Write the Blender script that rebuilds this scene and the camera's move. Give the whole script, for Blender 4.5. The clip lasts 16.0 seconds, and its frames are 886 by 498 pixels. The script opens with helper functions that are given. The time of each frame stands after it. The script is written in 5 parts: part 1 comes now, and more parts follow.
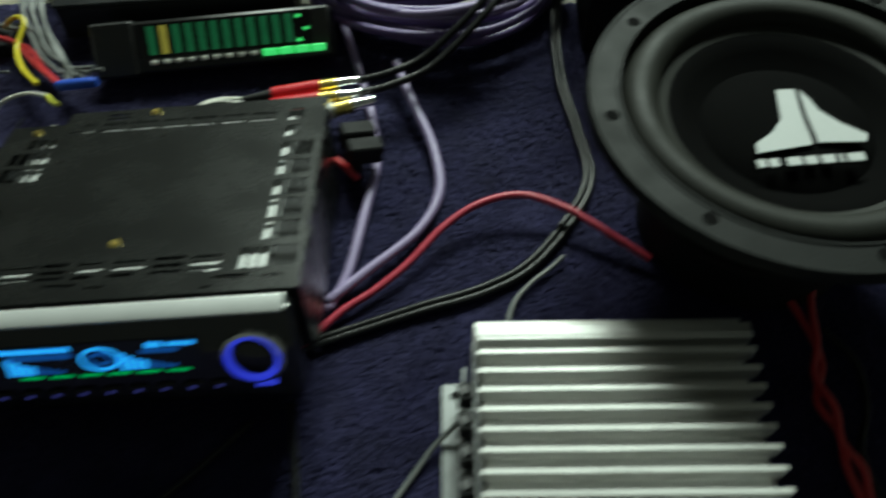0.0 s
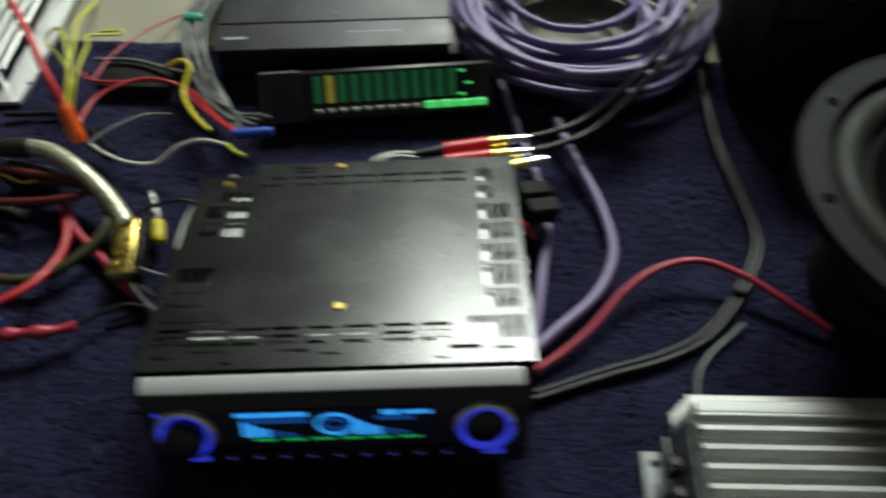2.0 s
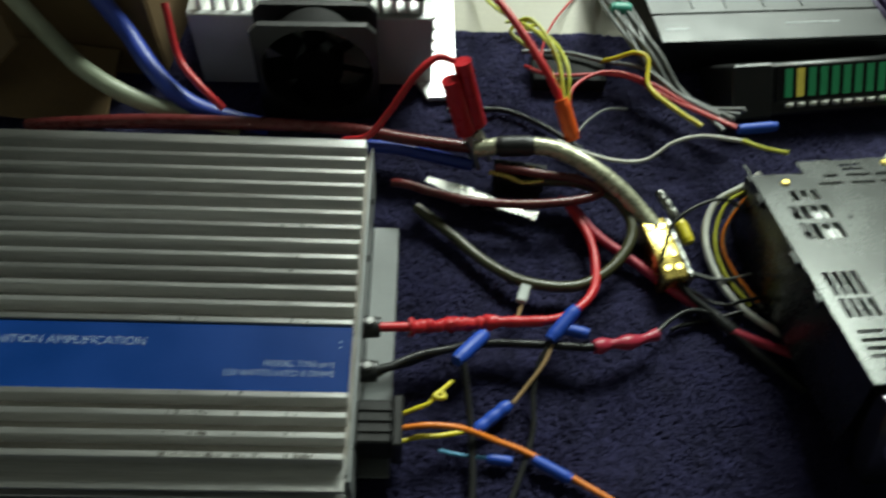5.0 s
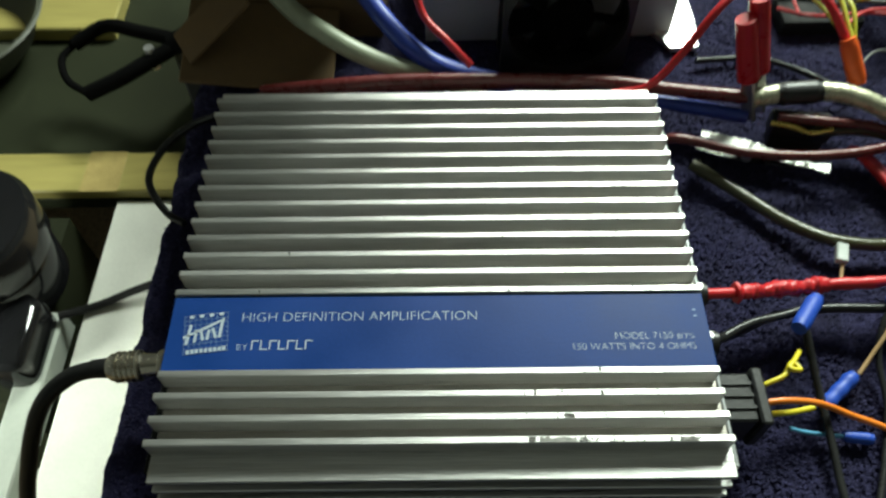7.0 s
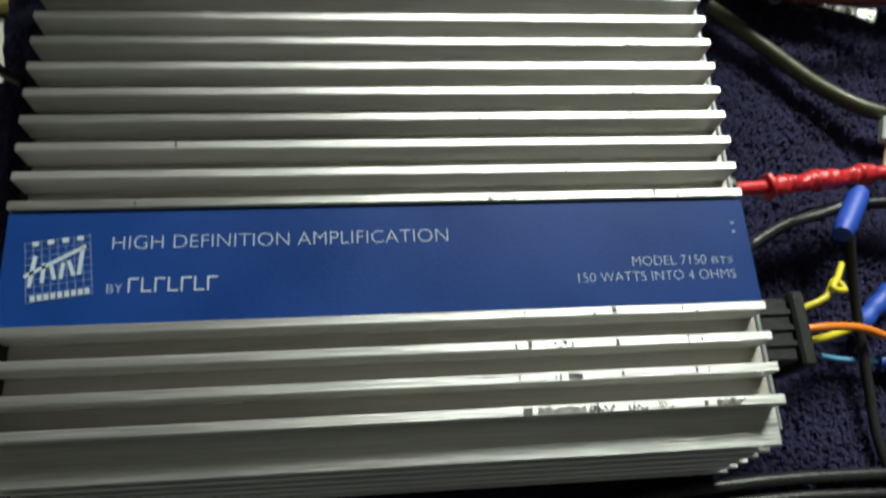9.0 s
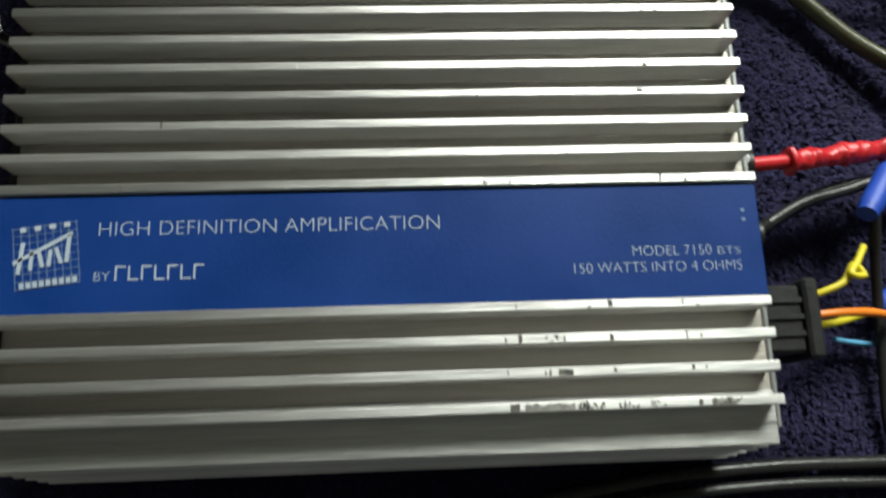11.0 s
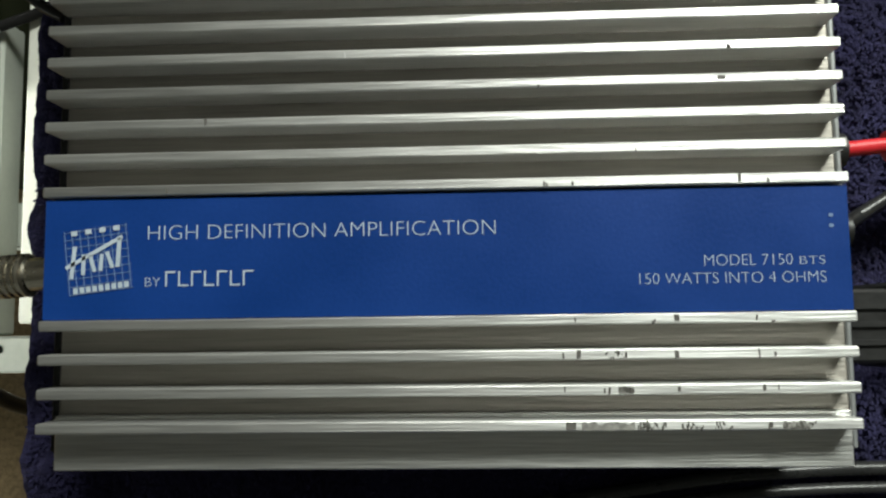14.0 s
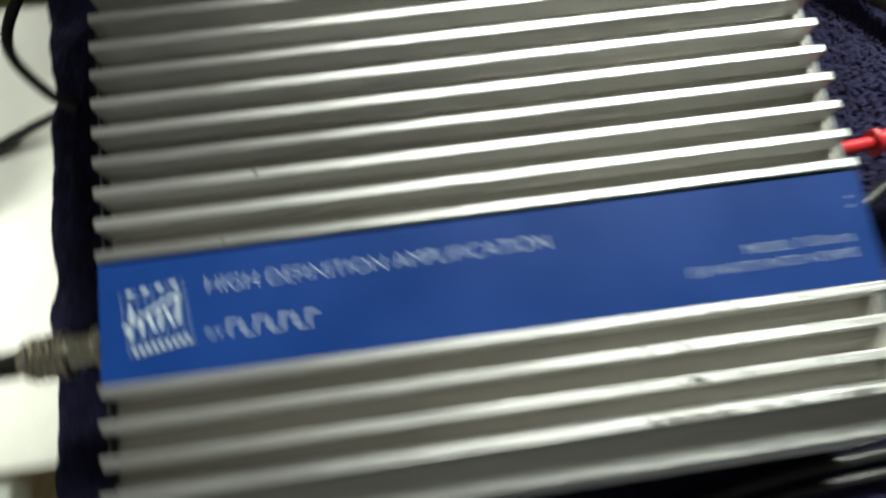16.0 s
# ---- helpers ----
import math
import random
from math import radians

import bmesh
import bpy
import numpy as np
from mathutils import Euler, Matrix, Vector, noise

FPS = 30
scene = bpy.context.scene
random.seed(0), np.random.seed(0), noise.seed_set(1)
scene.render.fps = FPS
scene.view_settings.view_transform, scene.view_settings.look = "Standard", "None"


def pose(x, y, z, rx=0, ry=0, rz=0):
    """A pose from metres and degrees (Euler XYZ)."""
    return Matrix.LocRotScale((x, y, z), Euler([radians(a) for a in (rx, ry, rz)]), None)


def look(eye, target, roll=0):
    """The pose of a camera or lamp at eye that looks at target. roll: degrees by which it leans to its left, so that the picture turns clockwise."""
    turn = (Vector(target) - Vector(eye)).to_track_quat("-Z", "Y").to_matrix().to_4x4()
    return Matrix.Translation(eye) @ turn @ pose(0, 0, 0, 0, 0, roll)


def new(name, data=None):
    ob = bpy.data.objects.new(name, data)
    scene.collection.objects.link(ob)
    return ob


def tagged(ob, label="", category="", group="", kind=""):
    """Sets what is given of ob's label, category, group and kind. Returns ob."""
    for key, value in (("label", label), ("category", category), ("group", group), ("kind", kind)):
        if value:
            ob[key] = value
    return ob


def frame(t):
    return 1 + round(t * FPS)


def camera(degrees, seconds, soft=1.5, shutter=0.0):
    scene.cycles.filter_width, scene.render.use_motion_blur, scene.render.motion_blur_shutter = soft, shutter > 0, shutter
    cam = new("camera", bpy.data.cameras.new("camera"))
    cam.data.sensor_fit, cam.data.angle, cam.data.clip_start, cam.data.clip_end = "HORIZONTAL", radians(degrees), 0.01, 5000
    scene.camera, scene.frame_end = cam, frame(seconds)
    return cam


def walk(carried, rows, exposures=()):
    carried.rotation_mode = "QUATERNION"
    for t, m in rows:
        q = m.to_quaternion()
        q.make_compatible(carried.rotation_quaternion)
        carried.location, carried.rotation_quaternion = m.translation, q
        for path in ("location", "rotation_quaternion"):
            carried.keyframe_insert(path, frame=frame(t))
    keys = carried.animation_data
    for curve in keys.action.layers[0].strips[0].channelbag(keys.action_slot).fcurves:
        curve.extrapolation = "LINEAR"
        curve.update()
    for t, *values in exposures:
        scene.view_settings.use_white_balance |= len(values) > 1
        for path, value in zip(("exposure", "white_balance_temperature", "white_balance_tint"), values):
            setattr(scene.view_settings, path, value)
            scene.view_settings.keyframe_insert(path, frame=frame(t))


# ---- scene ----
cam = camera(60.3, 16.0, 2.3, 1.5)
PATH = [
    (0, (0.63526, -0.14214, 0.38216), (0.61998, 0.08678, 0.05449), -2.43),
    (0.5, (0.59219, -0.15839, 0.39013), (0.58742, 0.07127, 0.06266), -0.26),
    (1, (0.57801, -0.14595, 0.39639), (0.57689, 0.08794, 0.0719), 3.05),
    (1.5, (0.56303, -0.13177, 0.40528), (0.55427, 0.10158, 0.08052), 2.86),
    (2, (0.51998, -0.12626, 0.40916), (0.50689, 0.10635, 0.08401), -0.02),
    (2.5, (0.45106, -0.12032, 0.41363), (0.44251, 0.11176, 0.08795), 1.53),
    (3, (0.37631, -0.11253, 0.41227), (0.37686, 0.11902, 0.0861), 4.16),
    (3.5, (0.306, -0.10714, 0.40738), (0.31151, 0.1246, 0.0814), 4.69),
    (4, (0.2303, -0.1091, 0.40177), (0.24271, 0.12127, 0.075), 5.54),
    (4.2, (0.20506, -0.1106, 0.39891), (0.21922, 0.1191, 0.07174), 5.69),
    (6.3, (0.06403, -0.12718, 0.35895), (0.06934, 0.10145, 0.03078), 0.87),
    (6.5, (0.03628, -0.12021, 0.35206), (0.03901, 0.10927, 0.02444), 0.46),
    (7, (0.00633, -0.10483, 0.34423), (0.00644, 0.1188, 0.01258), -0.50),
    (7.5, (0.00606, -0.0811, 0.3277), (0.01325, 0.12092, -0.01746), 0.95),
    (8, (0.00085, -0.06018, 0.31043), (0.01737, 0.11739, -0.04761), 3.82),
    (8.5, (0.00403, -0.04063, 0.29518), (0.02316, 0.11662, -0.07211), 4.63),
    (9, (-0.00738, -0.02837, 0.27711), (0.03682, 0.1055, -0.09722), 15.65),
    (9.2, (-0.00366, -0.02552, 0.28151), (0.03686, 0.09906, -0.09643), 15.81),
    (11.3, (0.01214, 0.00719, 0.27571), (0.02733, 0.08851, -0.11565), 9.11),
    (11.5, (0.01358, 0.0171, 0.27391), (0.02408, 0.09078, -0.11911), 7.28),
    (12, (0.01307, 0.02988, 0.26905), (0.01371, 0.09517, -0.12558), 0.41),
    (12.5, (0.01337, 0.03341, 0.26489), (0.00845, 0.08363, -0.13191), -6.19),
    (13, (0.01353, 0.03232, 0.26616), (0.00498, 0.07339, -0.13163), -12.53),
    (13.5, (0.01492, 0.03109, 0.26902), (0.00019, 0.06833, -0.12896), -22.25),
    (14, (0.01471, 0.03044, 0.27171), (-0.00185, 0.06631, -0.12634), -25.63),
    (14.5, (0.01468, 0.02458, 0.27520), (-0.00233, 0.06501, -0.12238), -23.78),
    (15, (0.01277, 0.01854, 0.28716), (-0.00345, 0.05927, -0.11043), -23.00),
    (15.5, (0.01679, 0.00414, 0.29975), (0.00135, 0.05725, -0.09640), -17.71),
    (16, (-0.02507, 0.00270, 0.27332), (-0.00001, 0.10014, -0.11382), 6.63),
]
EXPOSURES = [(0, -0.76, 6200, -4), (0.5, -0.62, 6200, -4), (1.0, -0.88, 6200, -4), (1.5, -0.95, 6200, -3), (2.0, -1.0, 6350, 8), (2.5, -0.72, 6350, 8), (3.0, -0.85, 6350, 6), (4.2, -0.90, 6350, 4),
             (6.3, -0.12, 6350, -2), (8.0, -0.22, 6500, 5), (9.2, -0.34, 6500, 8), (11.3, -0.27, 6500, 11), (13.5, -0.25, 6500, 11), (15.5, -0.09, 6500, 11), (16.0, 0.10, 6500, 10)]
walk(cam, [(t, look(eye, target, roll)) for t, eye, target, roll in PATH], EXPOSURES)

# ---- light ----
world = bpy.data.worlds.new("world")
scene.world = world
world.use_nodes = True
world.node_tree.nodes["Background"].inputs[0].default_value = (0.80, 0.92, 0.86, 1)
world.node_tree.nodes["Background"].inputs[1].default_value = 0.004


def lamp(name, kind, m, energy, size, colour=(1, 1, 1), size_y=None):
    data = bpy.data.lights.new(name, kind)
    data.energy, data.color = energy, colour
    if kind == "AREA":
        data.shape = "RECTANGLE"
        data.size, data.size_y = size, size_y or size
    else:
        data.shadow_soft_size = size
    ob = new(name, data)
    ob.matrix_world = m
    return ob


# A shaded work lamp behind the things on the table, and a second one beside it.
lamp("work_lamp", "AREA", look((1.02, 1.72, 1.60), (0.3, 0.1, 0.0)), 94.0, 0.60, (0.93, 1.0, 0.90), 0.50)
lamp("back_lamp", "AREA", look((0.42, 1.88, 1.52), (0.15, 0.2, 0.0)), 50.0, 0.45, (0.97, 1.0, 0.92), 0.40)
# Unseen dim fill, added beside the low shelf to brighten the white board.
lamp("shelf_fill", "AREA", look((-1.10, -0.20, -0.05), (-0.34, 0.22, -0.37)), 1.5, 0.30, (0.97, 1.0, 0.90)).data.spread = radians(40)

# ---- materials ----


def material(name, colour, rough=0.5, metal=0.0, vary=0.12, scale=60.0, bump=0.0, bump_scale=400.0, stretch=(1, 1, 1), emit=0.0,
             coat=0.0, gloss=0.1):
    """A surface with variation at two scales, a fine relief and uneven gloss, in object coordinates (metres)."""
    mat = bpy.data.materials.new(name)
    mat.use_nodes = True
    nt = mat.node_tree
    n, l = nt.nodes, nt.links
    b = n["Principled BSDF"]
    co = n.new("ShaderNodeTexCoord")
    mp = n.new("ShaderNodeMapping")
    mp.inputs["Scale"].default_value = stretch
    l.new(co.outputs["Object"], mp.inputs["Vector"])
    info = n.new("ShaderNodeObjectInfo")
    shift = n.new("ShaderNodeVectorMath")
    shift.operation = "SCALE"
    shift.inputs[0].default_value = (3.1, 5.7, 2.3)
    l.new(info.outputs["Random"], shift.inputs["Scale"])
    l.new(shift.outputs[0], mp.inputs["Location"])
    big = n.new("ShaderNodeTexNoise")
    big.inputs["Scale"].default_value, big.inputs["Detail"].default_value = scale, 4
    l.new(mp.outputs[0], big.inputs["Vector"])
    small = n.new("ShaderNodeTexNoise")
    small.inputs["Scale"].default_value, small.inputs["Detail"].default_value = bump_scale, 3
    l.new(mp.outputs[0], small.inputs["Vector"])
    add = n.new("ShaderNodeMath")
    add.operation = "MULTIPLY_ADD"
    add.inputs[1].default_value = 0.6
    l.new(small.outputs["Fac"], add.inputs[0])
    l.new(big.outputs["Fac"], add.inputs[2])
    rng = n.new("ShaderNodeMapRange")
    rng.inputs["From Min"].default_value, rng.inputs["From Max"].default_value = 0.45, 1.15
    rng.inputs["To Min"].default_value, rng.inputs["To Max"].default_value = 1 - vary, 1 + vary
    l.new(add.outputs[0], rng.inputs["Value"])
    mul = n.new("ShaderNodeVectorMath")
    mul.operation = "SCALE"
    mul.inputs[0].default_value = colour
    l.new(rng.outputs[0], mul.inputs["Scale"])
    l.new(mul.outputs[0], b.inputs["Base Color"])
    rr = n.new("ShaderNodeMapRange")
    rr.inputs["From Min"].default_value, rr.inputs["From Max"].default_value = 0.45, 1.15
    rr.inputs["To Min"].default_value, rr.inputs["To Max"].default_value = max(0.03, rough - gloss), min(1, rough + gloss)
    l.new(add.outputs[0], rr.inputs["Value"])
    l.new(rr.outputs[0], b.inputs["Roughness"])
    b.inputs["Metallic"].default_value = metal
    b.inputs["Coat Weight"].default_value = coat
    if bump:
        bp = n.new("ShaderNodeBump")
        bp.inputs["Strength"].default_value, bp.inputs["Distance"].default_value = bump, 0.001
        l.new(small.outputs["Fac"], bp.inputs["Height"])
        l.new(bp.outputs[0], b.inputs["Normal"])
    if emit:
        b.inputs["Emission Color"].default_value = (*colour, 1)
        b.inputs["Emission Strength"].default_value = emit
    return mat


def brushed(name, colour, rough):
    """Extruded aluminium: fine die lines that run along x."""
    mat = material(name, colour, rough, 0.95, 0.36, 60.0, 0.22, 1500.0, (0.03, 1, 1))
    b = mat.node_tree.nodes["Principled BSDF"]
    b.inputs["Anisotropic"].default_value = 0.5
    along = mat.node_tree.nodes.new("ShaderNodeCombineXYZ")
    along.inputs[1].default_value = 0.7
    along.inputs[2].default_value = 0.7
    mat.node_tree.links.new(along.outputs[0], b.inputs["Tangent"])
    return mat


ALU = brushed("anodised aluminium", (0.62, 0.62, 0.605), 0.40)
ALU_CAST = material("satin aluminium", (0.56, 0.56, 0.54), 0.52, 0.75, 0.16, 30, 0.15, 300, (0.1, 1, 1))
# Brown dust plus the shade between the fins, both put into this darker colour.
ALU_GROOVE = brushed("dusty aluminium with groove shade", (0.245, 0.228, 0.205), 0.46)
ALU_DARK = material("painted grey end plate", (0.28, 0.29, 0.29), 0.5, 0.6, 0.1, 40, 0.1)
STEEL = material("zinc plated steel", (0.50, 0.50, 0.49), 0.36, 0.9, 0.1, 45, 0.1, 500)
HU_STEEL = material("grey zinc sheet", (0.070, 0.072, 0.070), 0.27, 0.92, 0.12, 30, 0.015, 700, gloss=0.04)
BLUE = material("blue printed panel", (0.002, 0.027, 0.148), 0.45, 0.0, 0.2, 30, 0.05, 900)
PRINT = material("silver print", (0.36, 0.42, 0.48), 0.5, 0.1, 0.05)
PRINT_THIN = material("thin silver print", (0.13, 0.20, 0.34), 0.5, 0.1, 0.05)
BLACK = material("black plastic", (0.012, 0.012, 0.012), 0.42, 0, 0.2, 60, 0.1, 600)
BLACK_GLOSS = material("glossy black plastic", (0.008, 0.008, 0.009), 0.12, 0, 0.1, 40)
BLACK_MATT = material("matt black paint", (0.008, 0.008, 0.008), 0.7, 0, 0.2, 60, 0.2, 500)
SILVER_PLASTIC = material("silver painted trim", (0.74, 0.75, 0.74), 0.34, 0.3, 0.06, 30)
DARK_HOLE = material("dark inside", (0.004, 0.004, 0.004), 0.9)
MARK = material("worn dark scratch", (0.085, 0.08, 0.072), 0.7, 0.3, 0.5, 900)
GOLD = material("brass", (0.75, 0.58, 0.16), 0.28, 1.0, 0.1, 80)
SCREEN = material("dark display glass", (0.004, 0.007, 0.016), 0.25, 0, 0.08, 40)
SCREEN_GREEN = material("lit green dash", (0.02, 0.55, 0.12), 0.3, 0, 0.15, 300, emit=0.75)
SCREEN_BLUE = material("lit blue display figure", (0.04, 0.36, 0.95), 0.4, 0, 0.15, 300, emit=1.7)
SCREEN_DIM = material("dim blue display figure", (0.01, 0.09, 0.38), 0.4, 0, 0.15, 300, emit=0.8)
RING_BLUE = material("lit blue ring", (0.05, 0.07, 0.95), 0.4, 0, 0.1, emit=0.9)
TICK_BLUE = material("lit blue tick", (0.10, 0.10, 0.55), 0.4, 0, 0.1, emit=0.35)
GREEN_DIM = material("dim green light", (0.02, 0.16, 0.06), 0.4, 0, 0.2, 200, emit=0.45)
GREEN_LIT = material("bright green light", (0.12, 0.95, 0.22), 0.4, 0, 0.1, emit=1.0)
AMBER = material("amber light", (0.30, 0.26, 0.04), 0.4, 0, 0.2, 200, emit=0.8)
GREY_PLASTIC = material("grey plastic", (0.16, 0.16, 0.16), 0.45, 0, 0.15, 80)
UNIT = material("black enamelled steel", (0.012, 0.013, 0.014), 0.38, 0.1, 0.2, 40, 0.1, 500)
PRINT_GREY = material("grey print", (0.30, 0.32, 0.33), 0.5, 0, 0.05)
RIM = material("dark grey rim", (0.0062, 0.0069, 0.0064), 0.6, 0.0, 0.12, 50, 0.15, 600)
RUBBER = material("dusty rubber", (0.012, 0.0125, 0.0100), 0.6, 0, 0.2, 45, 0.1, 500)
CONE = material("black pulp cone", (0.003, 0.003, 0.003), 0.85, 0, 0.2, 60, 0.15, 600)
INNER = material("pale inner tray", (0.66, 0.67, 0.66), 0.45, 0.4, 0.15, 90)
FLANGE = material("grey zinc flange", (0.15, 0.157, 0.157), 0.5, 0.5, 0.1, 60, 0.1, 500)
RUBBED = material("rubbed grey metal", (0.24, 0.235, 0.22), 0.7, 0.5, 0.5, 700)
SCUFF_PALE = material("bare metal scratch", (0.85, 0.85, 0.85), 0.4, 1.0, 0.05)
PRINT_WHITE = material("pale grey print", (0.40, 0.415, 0.41), 0.6, 0, 0.06, 90)
WHITE_ALU = material("bright bare aluminium", (0.80, 0.80, 0.79), 0.42, 0.7, 0.06, 40, 0.1, 400)
STEEL_PALE = material("pale tinned metal", (0.14, 0.14, 0.13), 0.30, 0.95, 0.4, 140, 0.8, 220)
CHROME = material("bright chrome", (0.85, 0.85, 0.85), 0.12, 1.0, 0.05, 80)


def wire_coat(name, colour, rough=0.38, vary=0.12):
    return material(name, colour, rough, 0, vary, 120, 0.08, 900)


CLEAR_CABLE = material("silver braid in clear jacket", (0.46, 0.46, 0.32), 0.30, 0.35, 0.35, 160, 0.5, 500, coat=0.6)
OLIVE = wire_coat("olive jacket", (0.050, 0.050, 0.023), 0.32)
DARK_RED = wire_coat("dark red jacket", (0.10, 0.016, 0.016), 0.30)
RED = wire_coat("red jacket", (0.50, 0.016, 0.022), 0.40)
RED_GLOSS = wire_coat("glossy red plastic", (0.46, 0.010, 0.018), 0.32)
RED_THIN = wire_coat("thin red jacket", (0.42, 0.020, 0.026), 0.36)
PINK_RED = wire_coat("faded red jacket", (0.37, 0.024, 0.052), 0.42)
BLACK_WIRE = wire_coat("black jacket", (0.010, 0.010, 0.010), 0.34)
GREY_BLACK = wire_coat("worn black jacket", (0.020, 0.020, 0.020), 0.30)
GREY_WIRE = wire_coat("grey jacket", (0.13, 0.135, 0.13), 0.40)
WHITE_WIRE = wire_coat("white jacket", (0.62, 0.62, 0.56), 0.42)
TAN = wire_coat("tan jacket", (0.38, 0.25, 0.12), 0.45)
YELLOW = wire_coat("yellow jacket", (0.62, 0.52, 0.02), 0.40)
YELLOW_GREEN = wire_coat("yellow green jacket", (0.52, 0.52, 0.05), 0.42)
ORANGE = wire_coat("orange jacket", (0.75, 0.20, 0.015), 0.40)
ORANGE_RED = wire_coat("orange plastic", (0.72, 0.10, 0.010), 0.42)
LIGHT_BLUE = wire_coat("light blue jacket", (0.12, 0.38, 0.62), 0.42)
BLUE_PLASTIC = wire_coat("blue plastic", (0.012, 0.06, 0.40), 0.52)
BLUE_CABLE = wire_coat("blue jacket", (0.020, 0.045, 0.30), 0.42)
GREEN_CABLE = wire_coat("pale green jacket", (0.30, 0.33, 0.24), 0.42)
GREEN_TIE = wire_coat("green nylon", (0.05, 0.30, 0.22), 0.45)
PURPLE = wire_coat("purple jacket", (0.13, 0.09, 0.23), 0.40)
PURPLE_PALE = wire_coat("worn purple jacket", (0.24, 0.187, 0.335), 0.42)
SHELF = material("dark olive shelf paint", (0.018, 0.021, 0.010), 0.7, 0, 0.25, 12, 0.1, 200)
WHITE_BOARD = material("white painted board", (0.72, 0.73, 0.66), 0.55, 0, 0.08, 25, 0.1, 250)
PINE = material("varnished pine", (0.31, 0.265, 0.085), 0.34, 0, 0.25, 22, 0.1, 140, (0.12, 1, 1))
PAPER = material("brown paper", (0.13, 0.08, 0.032), 0.8, 0, 0.2, 25, 0.3, 180)
CLEAR_TAPE = material("clear tape", (0.40, 0.31, 0.12), 0.15, 0, 0.2, 60)
RAIL = material("pale grey enamel", (0.42, 0.45, 0.40), 0.5, 0.1, 0.1, 30, 0.1, 200)
NICKEL = material("dull nickel", (0.58, 0.54, 0.45), 0.26, 1.0, 0.12, 120)
SHELF.node_tree.nodes["Principled BSDF"].inputs["Specular IOR Level"].default_value = 0.15
RIM.node_tree.nodes["Principled BSDF"].inputs["Specular IOR Level"].default_value = 0.14
CLEAR_COVER = material("clear grey plastic", (0.42, 0.45, 0.43), 0.22, 0, 0.10, 60, 0.05, 300)
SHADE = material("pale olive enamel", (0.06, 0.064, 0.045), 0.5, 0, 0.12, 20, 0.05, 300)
CONE.node_tree.nodes["Principled BSDF"].inputs["Specular IOR Level"].default_value = 0.02
DARK_HOLE.node_tree.nodes["Principled BSDF"].inputs["Specular IOR Level"].default_value = 0.05
GREY_BLACK.node_tree.nodes["Principled BSDF"].inputs["Specular IOR Level"].default_value = 0.28
BLACK_WIRE.node_tree.nodes["Principled BSDF"].inputs["Specular IOR Level"].default_value = 0.26
BLUE.node_tree.nodes["Principled BSDF"].inputs["Specular IOR Level"].default_value = 0.22
BLACK_MATT.node_tree.nodes["Principled BSDF"].inputs["Specular IOR Level"].default_value = 0.2
UNIT.node_tree.nodes["Principled BSDF"].inputs["Specular IOR Level"].default_value = 0.4
FELT = material("dark grey felt", (0.022, 0.024, 0.021), 0.9, 0, 0.4, 90, 0.4, 900)
PLATE = material("grey aluminium plate", (0.42, 0.425, 0.42), 0.45, 0.5, 0.1, 40, 0.05, 500)
RUBBER.node_tree.nodes["Principled BSDF"].inputs["Specular IOR Level"].default_value = 0.2

# ---- builders ----


def box(bm, x0, x1, y0, y1, z0, z1, bevel=0.0, segments=1):
    made = bmesh.ops.create_cube(bm, size=1, matrix=Matrix.LocRotScale(((x0 + x1) / 2, (y0 + y1) / 2, (z0 + z1) / 2), None, (x1 - x0, y1 - y0, z1 - z0)))
    if bevel:
        edges = list({e for v in made["verts"] for e in v.link_edges})
        bmesh.ops.bevel(bm, geom=edges, offset=bevel, segments=segments, affect="EDGES", profile=0.5)
    return bm


def boxed(*a, **k):
    return box(bmesh.new(), *a, **k)


def rod(bm, m, r0, r1, length, sides=20):
    """A cylinder or cone from the origin of m along its z."""
    bmesh.ops.create_cone(bm, cap_ends=True, segments=sides, radius1=r0, radius2=r1, depth=length, matrix=m @ Matrix.Translation((0, 0, length / 2)))
    return bm


def lathe(profile, sides=64, closed=False):
    """Turns a list of (radius, height) round z."""
    bm = bmesh.new()
    rings = []
    for r, z in profile:
        rings.append([bm.verts.new((r * math.cos(2 * math.pi * i / sides), r * math.sin(2 * math.pi * i / sides), z)) for i in range(sides)])
    pairs = list(zip(rings, rings[1:])) + ([(rings[-1], rings[0])] if closed else [])
    for a, b in pairs:
        for i in range(sides):
            bm.faces.new((a[i], a[(i + 1) % sides], b[(i + 1) % sides], b[i]))
    return bm


def smooth_path(points, steps=8):
    """A Catmull-Rom line through the points."""
    p = [Vector(q) for q in points]
    if len(p) < 3:
        return p
    p = [2 * p[0] - p[1]] + p + [2 * p[-1] - p[-2]]
    out = []
    for i in range(1, len(p) - 2):
        a, b, c, d = p[i - 1:i + 3]
        for k in range(steps):
            t = k / steps
            out.append(0.5 * (2 * b + (c - a) * t + (2 * a - 5 * b + 4 * c - d) * t * t + (3 * b - a - 3 * c + d) * t ** 3))
    return out + [p[-2]]


